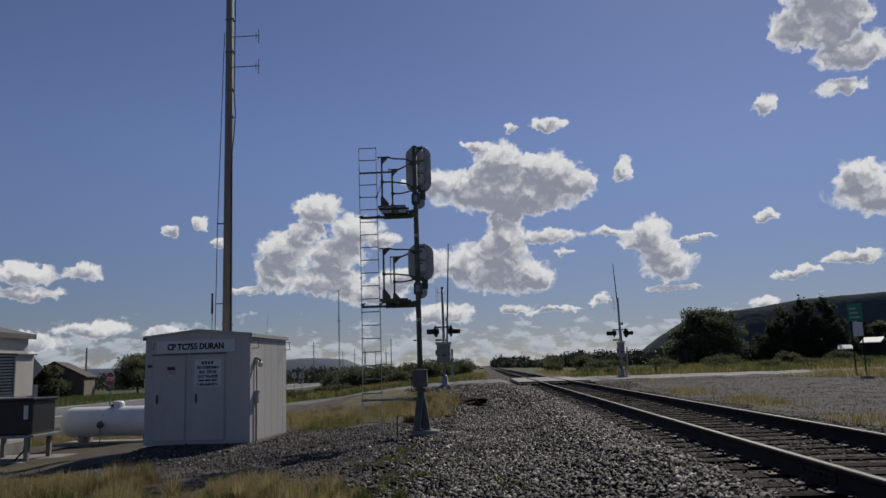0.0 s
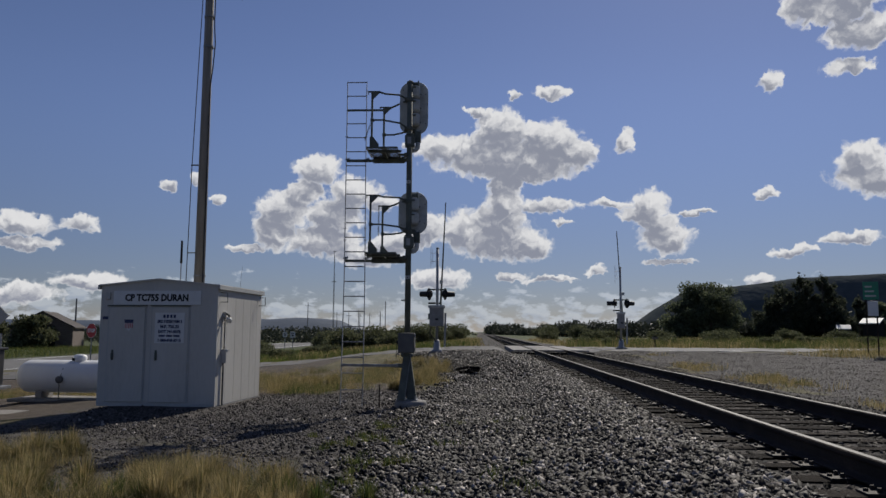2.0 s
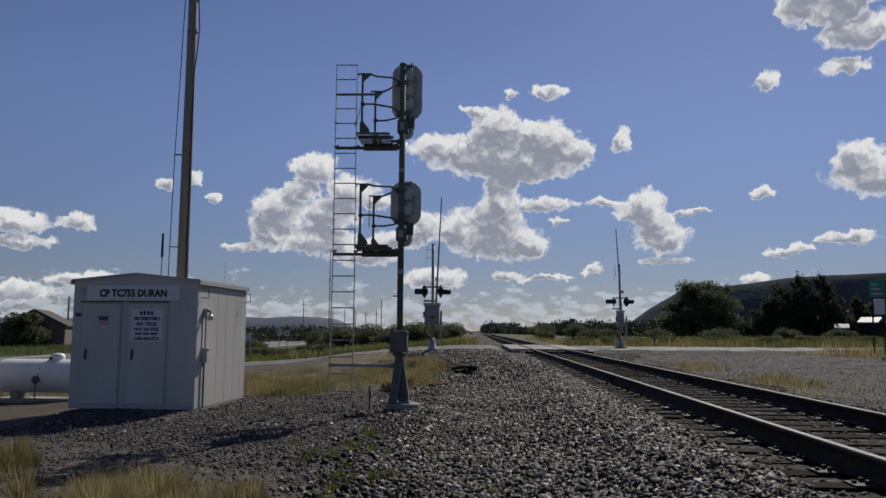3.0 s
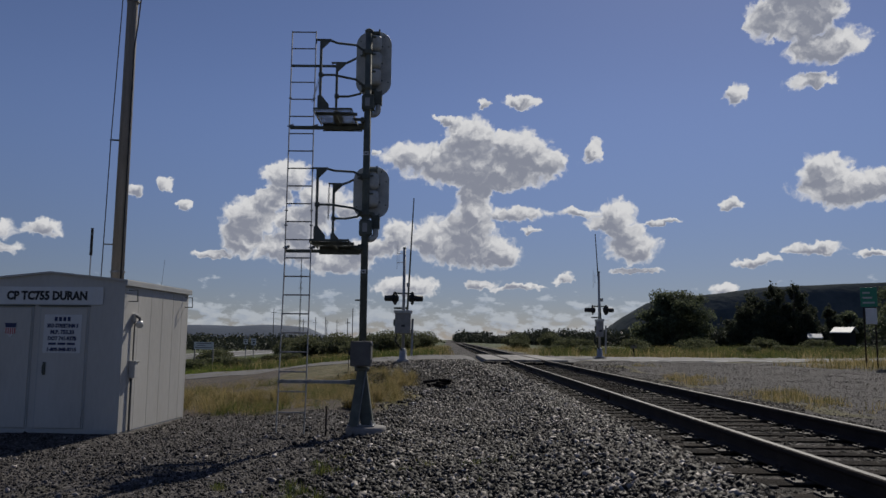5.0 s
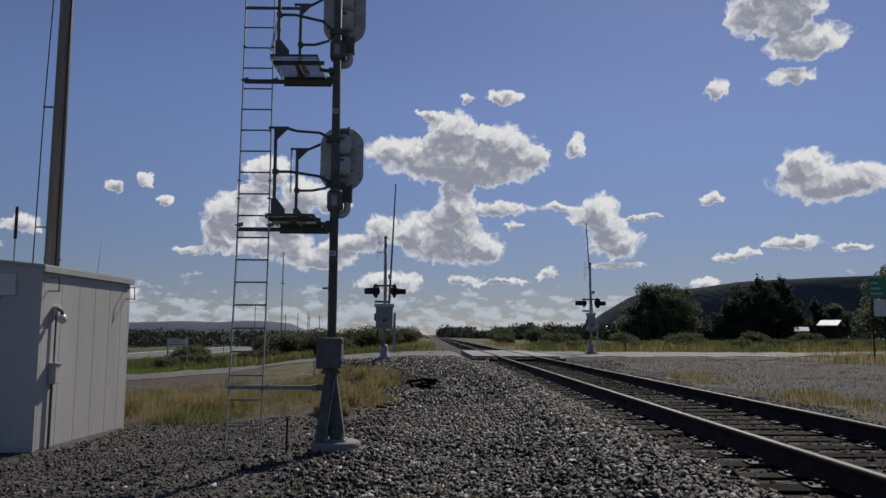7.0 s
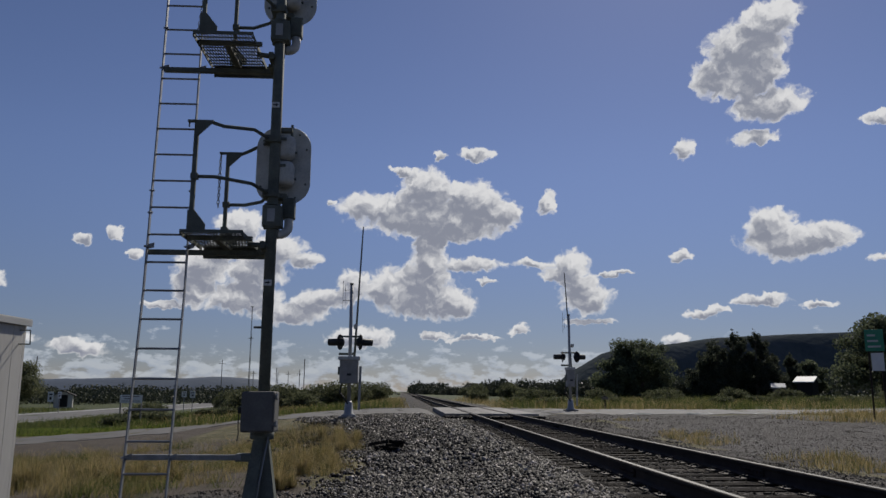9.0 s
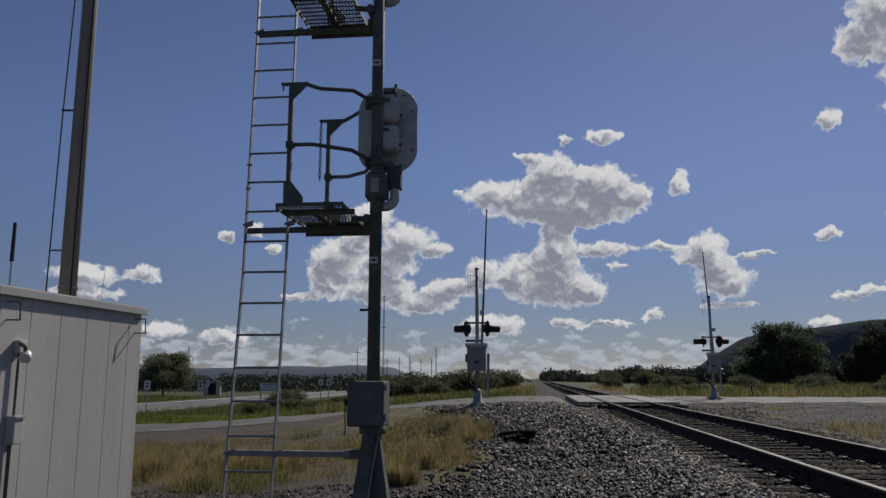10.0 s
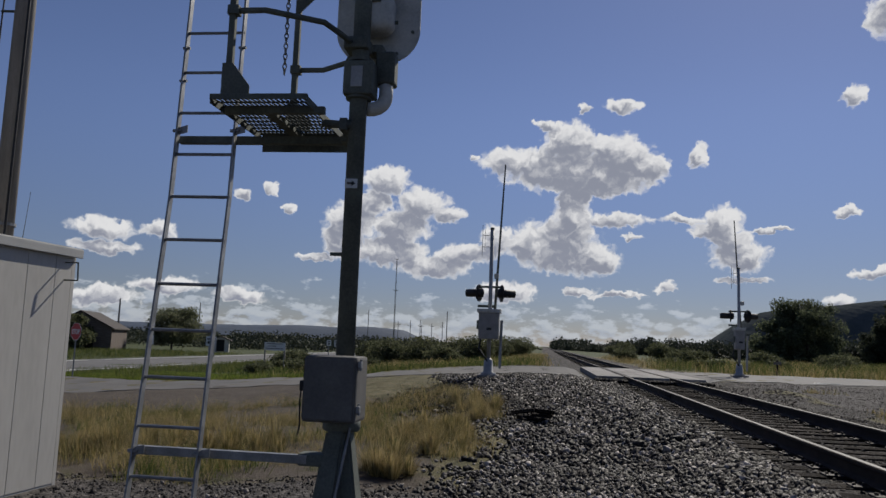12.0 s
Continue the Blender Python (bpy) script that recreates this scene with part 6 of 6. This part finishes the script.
# dense tufts: blades that splay from a common root
def tufts(name, label, patches, material, height, blades_each, width, splay=0.75):
    roots = np.concatenate([np.stack([rng.normal(cx, rx * 0.5, n), rng.normal(cy, ry * 0.5, n)], 1) for cx, cy, rx, ry, n in patches])
    k = len(roots)
    tall = np.repeat(rng.uniform(height * 0.6, height * 1.15, k), blades_each)
    n = k * blades_each
    a, tilt = rng.uniform(0, 2 * np.pi, n), np.abs(rng.normal(0, splay, n))
    out = np.stack([np.cos(a), np.sin(a)], 1)
    base = np.repeat(roots, blades_each, 0) + out * rng.uniform(0, 0.09, (n, 1))
    z = land(base[:, 0], base[:, 1])
    h = tall * rng.uniform(0.5, 1.1, n)
    side = np.stack([-out[:, 1], out[:, 0]], 1) * (width * rng.uniform(0.6, 1.3, n))[:, None]
    v = np.zeros((n, 5, 3))
    reach = out * (h * np.sin(np.minimum(tilt, 1.3)))[:, None]
    rise = h * np.cos(np.minimum(tilt, 1.3))
    v[:, 0, :2], v[:, 1, :2] = base - side, base + side
    v[:, 0, 2] = v[:, 1, 2] = z - 0.02
    v[:, 2, :2], v[:, 3, :2] = base + reach * 0.45 + side * 0.7, base + reach * 0.45 - side * 0.7
    v[:, 2, 2] = v[:, 3, 2] = z + rise * 0.62
    v[:, 4, :2] = base + reach
    v[:, 4, 2] = z + rise * rng.uniform(0.75, 1.0, n)
    i = np.arange(n)[:, None] * 5
    f = np.concatenate([i + np.array([[0, 1, 2]]), i + np.array([[0, 2, 3]]), i + np.array([[3, 2, 4]])])
    return tagged(mesh_arrays(name, v.reshape(-1, 3), f, material), label, "grass", kind="stuff")


tufts("dry_grass", "dense knee-high tufts of dry yellow grass on bare gravel",
      [(-1.9, 3.7, 0.95, 1.1, 24), (-2.7, 4.6, 0.6, 0.6, 9), (-5.3, 5.9, 0.9, 0.7, 24), (-3.9, 4.3, 0.8, 0.8, 15), (-6.4, 6.2, 0.8, 0.8, 14), (-4.7, 6.5, 0.3, 0.3, 5)], M_GRASS_DRY, 0.36, 420, 0.0022)
tufts("green_grass", "fresh green clumps among dry tufts", [(-5.2, 6.6, 0.35, 0.3, 8), (-1.5, 3.7, 0.5, 0.5, 5), (-3.1, 4.0, 0.8, 0.6, 5)], M_GRASS_GREEN, 0.26, 300, 0.0026)
tufts("green_grass", "small green weeds on the ballast edge", [(-1.1, 6.8, 0.5, 0.8, 6), (-1.0, 5.4, 0.5, 0.6, 5), (-1.3, 8.6, 0.6, 1.0, 4)], M_GRASS_GREEN, 0.13, 90, 0.003)
tufts("dry_grass", "orange-yellow clumps at the edge of the ballast", [(-1.75, 16.6, 0.3, 0.5, 10), (-1.5, 19.5, 0.5, 1.6, 22), (-1.4, 23.4, 0.5, 1.2, 12), (-6.2, 17.8, 0.9, 0.5, 18), (-4.6, 18.2, 1.4, 0.8, 18)], M_GRASS_DRY, 0.46, 360, 0.003)
p = scatter(34, -1.8, 0.6, 2.0, 9.5)
blades("green_grass", "small weeds sprouting through the ballast", p, rng.uniform(0.06, 0.13, len(p)), 0.004, 1.1, M_GRASS_GREEN, per=30, clump=0.06)
# the strip behind the signal
def strip(x, y):
    right = np.interp(y, [14, 16, 18, 22, 26, 30, 34], [-1.6, -0.9, -0.8, -0.7, -1.6, -3.4, -4.2])
    return (x < right) & (y > np.interp(x, [-12, -7, -4.5, -1], [19, 17.5, 15.6, 15.4])) & (y < np.interp(x, [-20, -6, -2], [25.5, 25.5, 27])) & patchy(x, y, 0.9, -0.35)


p = scatter(1500, -16, -0.6, 15, 28, strip)
blades("dry_grass", "dry yellow grass strip between gravel and road", p, 0.08 + 0.36 * rng.random(len(p)) ** 1.6, 0.0024, 1.5, M_GRASS_DRY, per=85, clump=0.13)
p = scatter(2200, -16, -0.6, 15.5, 29, lambda x, y: strip(x, y) & patchy(x, y, 0.8, 0.1))
blades("green_grass", "green weeds among the dry strip", p, rng.uniform(0.10, 0.30, len(p)), 0.004, 1.3, M_GRASS_GREEN, per=34, clump=0.13)
# verge between the road and the highway
p = scatter(5500, -27, -0.5, 45, 85, lambda x, y: off_road(x, y) & patchy(x, y, 0.25, -1.0))
blades("green_grass", "green verge beyond the road", p, rng.uniform(0.2, 0.55, len(p)), 0.014, 0.8, M_GRASS_GREEN, per=8, clump=0.3)
p = scatter(2600, -14, 0.6, 46, 120, lambda x, y: off_road(x, y) & patchy(x, y, 0.2, -0.6) & (x < 0.2))
blades("dry_grass", "dry grass beside the far track", p, rng.uniform(0.25, 0.6, len(p)), 0.016, 0.8, M_GRASS_DRY, per=9, clump=0.3)
p = scatter(9000, -27.2, -12, 45.6, 57, lambda x, y: off_road(x, y) & (y < 57 - 0.62 * (x + 27)) & patchy(x, y, 0.3, -1.2))
blades("green_grass", "bright green mown verge beside the highway", p, rng.uniform(0.08, 0.2, len(p)), 0.012, 0.9, M_LAWN, per=9, clump=0.2)
p = scatter(2500, -62, -39.8, 40, 110)
blades("green_grass", "green verge across the highway", p, rng.uniform(0.2, 0.6, len(p)), 0.02, 0.8, M_GRASS_GREEN, per=7, clump=0.4)
# right of the track
p = scatter(620, 6.4, 8.6, 9, 31, lambda x, y: patchy(x, y, 0.7, 0.5) & (np.abs(x - 7.0 - 0.05 * (y - 12)) < 0.7))
blades("dry_grass", "sparse yellow grass beside the track", p, rng.uniform(0.08, 0.22, len(p)), 0.005, 0.8, M_GRASS_DRY, per=20, clump=0.10)
p = scatter(2400, 13.5, 40, 26, 42, lambda x, y: off_road(x, y) & patchy(x, y, 0.4, -0.3) & (y > np.interp(x, [13, 16, 40], [33, 28.5, 26])))
blades("dry_grass", "rough dry grass round the sign posts", p, rng.uniform(0.15, 0.4, len(p)), 0.008, 0.8, M_GRASS_DRY, per=16, clump=0.2)
p = scatter(5500, 7.0, 80, 48, 110, lambda x, y: off_road(x, y) & (y < 62 + x * 0.9))
blades("green_grass", "tall green weeds beyond the road", p, rng.uniform(0.3, 0.85, len(p)), 0.012, 1.0, M_GRASS_GREEN, per=14, clump=0.35)
p = scatter(6500, 6.6, 75, 47, 100, lambda x, y: off_road(x, y) & patchy(x, y, 0.3, 0.0))
blades("dry_grass", "dry grass beyond the road", p, rng.uniform(0.25, 0.7, len(p)), 0.012, 1.0, M_GRASS_DRY, per=14, clump=0.35)


def stones(name, label, xy, size, material, sink=0.25, lift=0.0):
    """Angular stones: jittered, squashed blocks."""
    n = len(xy)
    cube = np.array([(-1, -1, -1), (1, -1, -1), (1, 1, -1), (-1, 1, -1), (-1, -1, 1), (1, -1, 1), (1, 1, 1), (-1, 1, 1)], float)
    faces = np.array([(0, 3, 2, 1), (4, 5, 6, 7), (0, 1, 5, 4), (1, 2, 6, 5), (2, 3, 7, 6), (3, 0, 4, 7)])
    v = cube[None] * rng.uniform(0.35, 1.0, (n, 8, 3)) * (size[:, None] * 0.5)[:, None, :] * rng.uniform(0.4, 1.45, (n, 1, 3))
    q = rng.normal(size=(n, 4))
    q /= np.linalg.norm(q, axis=1, keepdims=True)
    w, x, y, z = q.T
    rot = np.stack([1 - 2 * (y * y + z * z), 2 * (x * y - z * w), 2 * (x * z + y * w), 2 * (x * y + z * w), 1 - 2 * (x * x + z * z), 2 * (y * z - x * w),
                    2 * (x * z - y * w), 2 * (y * z + x * w), 1 - 2 * (x * x + y * y)], 1).reshape(n, 3, 3)
    v = np.einsum("nij,nkj->nki", rot, v)
    v[:, :, :2] += xy[:, None, :]
    v[:, :, 2] += (land(xy[:, 0], xy[:, 1]) + size * (0.5 - sink) * rng.uniform(0.2, 1.0, n) + lift)[:, None]
    f = (np.arange(n)[:, None, None] * 8 + faces[None]).reshape(-1, 4)
    ob = mesh_arrays(name, v.reshape(-1, 3), f, material)
    return tagged(ob, label, "gravel", kind="stuff")


def shoulder(x, y):
    left = np.interp(y, [-6, 3, 8, 12, 16, 20, 26, 31, 34], [-0.9, -0.9, -0.75, -0.6, -0.6, -0.5, -1.2, -2.6, -3.0]) + rng.normal(size=len(x)) * 0.45
    clear = ~((x > 1.7) & (x < 5.4) & (y > 34.4))
    return (x > left) & clear & (y < 34.5)


p = scatter(90000, -2.2, 2.3, 0.5, 17.0, shoulder)
stones("ballast", "angular grey ballast stones on the track shoulder", p, rng.uniform(0.018, 0.072, len(p)), M_STONE)
p = scatter(26000, -3.6, 2.3, 17.0, 35.0, shoulder)
stones("ballast", "angular grey ballast stones along the shoulder", p, rng.uniform(0.045, 0.095, len(p)), M_STONE)
p = scatter(30000, 2.0, 6.9, -1.0, 34.3, lambda x, y: (x < 6.2 + 0.5 * np.sin(y * 0.9)) & (np.abs(x - XL) > 0.09) & (np.abs(x - XR) > 0.09))
stones("ballast", "ballast stones between the ties", p, rng.uniform(0.03, 0.065, len(p)), M_CINDER, lift=-0.02)
p = scatter(26000, -7.6, -0.7, 5.0, 15.8, lambda x, y: (y > np.interp(x, [-8, -5, -3, -1], [10.2, 8.6, 6.6, 5.0])) & ~((x > -7.45) & (x < -4.8) & (y > 12.5) & (y < 15.3)))
stones("gravel", "fine dark gravel round the signal cabin", p, rng.uniform(0.008, 0.032, len(p)), M_FINE)
p = scatter(14000, -10.5, -0.8, 1.5, 11.0)
stones("gravel", "fine grey gravel among dry grass tufts", p, rng.uniform(0.008, 0.035, len(p)), M_FINE)
p = scatter(1500, -7.2, -0.8, 6.0, 15.8, lambda x, y: (y > np.interp(x, [-8, -5, -3, -1], [10.2, 8.6, 6.6, 5.0])) & ~((x > -7.45) & (x < -4.8) & (y > 12.5) & (y < 15.3)))
stones("gravel", "loose pale stones on dark gravel", p, rng.uniform(0.02, 0.06, len(p)), M_STONE)
p = scatter(30000, 6.2, 20.0, 5.0, 36.0, lambda x, y: off_road(x, y))
stones("gravel", "scattered pale gravel beside the track", p, rng.uniform(0.01, 0.03, len(p)), M_FINE)
p = np.stack([rng.normal(-1.3, 0.9, 2600), rng.normal(25.2, 1.3, 2600)], 1)
stones("ballast", "dark spoil heap of ballast beside the gate", p, rng.uniform(0.04, 0.12, len(p)), M_CINDER)
p = scatter(1500, 1.7, 5.4, 33.7, 34.7, lambda x, y: (np.abs(x - XL) > 0.09) & (np.abs(x - XR) > 0.09))
stones("ballast", "ballast banked against the crossing panels", p, rng.uniform(0.05, 0.10, len(p)), M_CINDER, lift=0.07)
p = scatter(16, -1.0, 1.4, 6.0, 20.0)
stones("gravel", "a few larger flat stones on ballast", p, rng.uniform(0.06, 0.11, len(p)), M_FINE, sink=0.4)

# scrap left on the shoulder
scrap = thing("scrap_pile", (-0.25, 22.7, float(land(-0.25, 22.7))), "dark heap of broken timber and rusty scrap on ballast", "scrap")
for k in range(7):
    a = random.uniform(0, 180)
    part("timber", box((-0.28 * random.uniform(0.5, 1.2), -0.05, 0.0), (0.28 * random.uniform(0.5, 1.2), 0.05, 0.07), 0.012), M_TIE, scrap, at=pose(random.uniform(-.3, .3), random.uniform(-.2, .2), 0.02 + 0.025 * k, random.uniform(-8, 8), random.uniform(-10, 10), a))
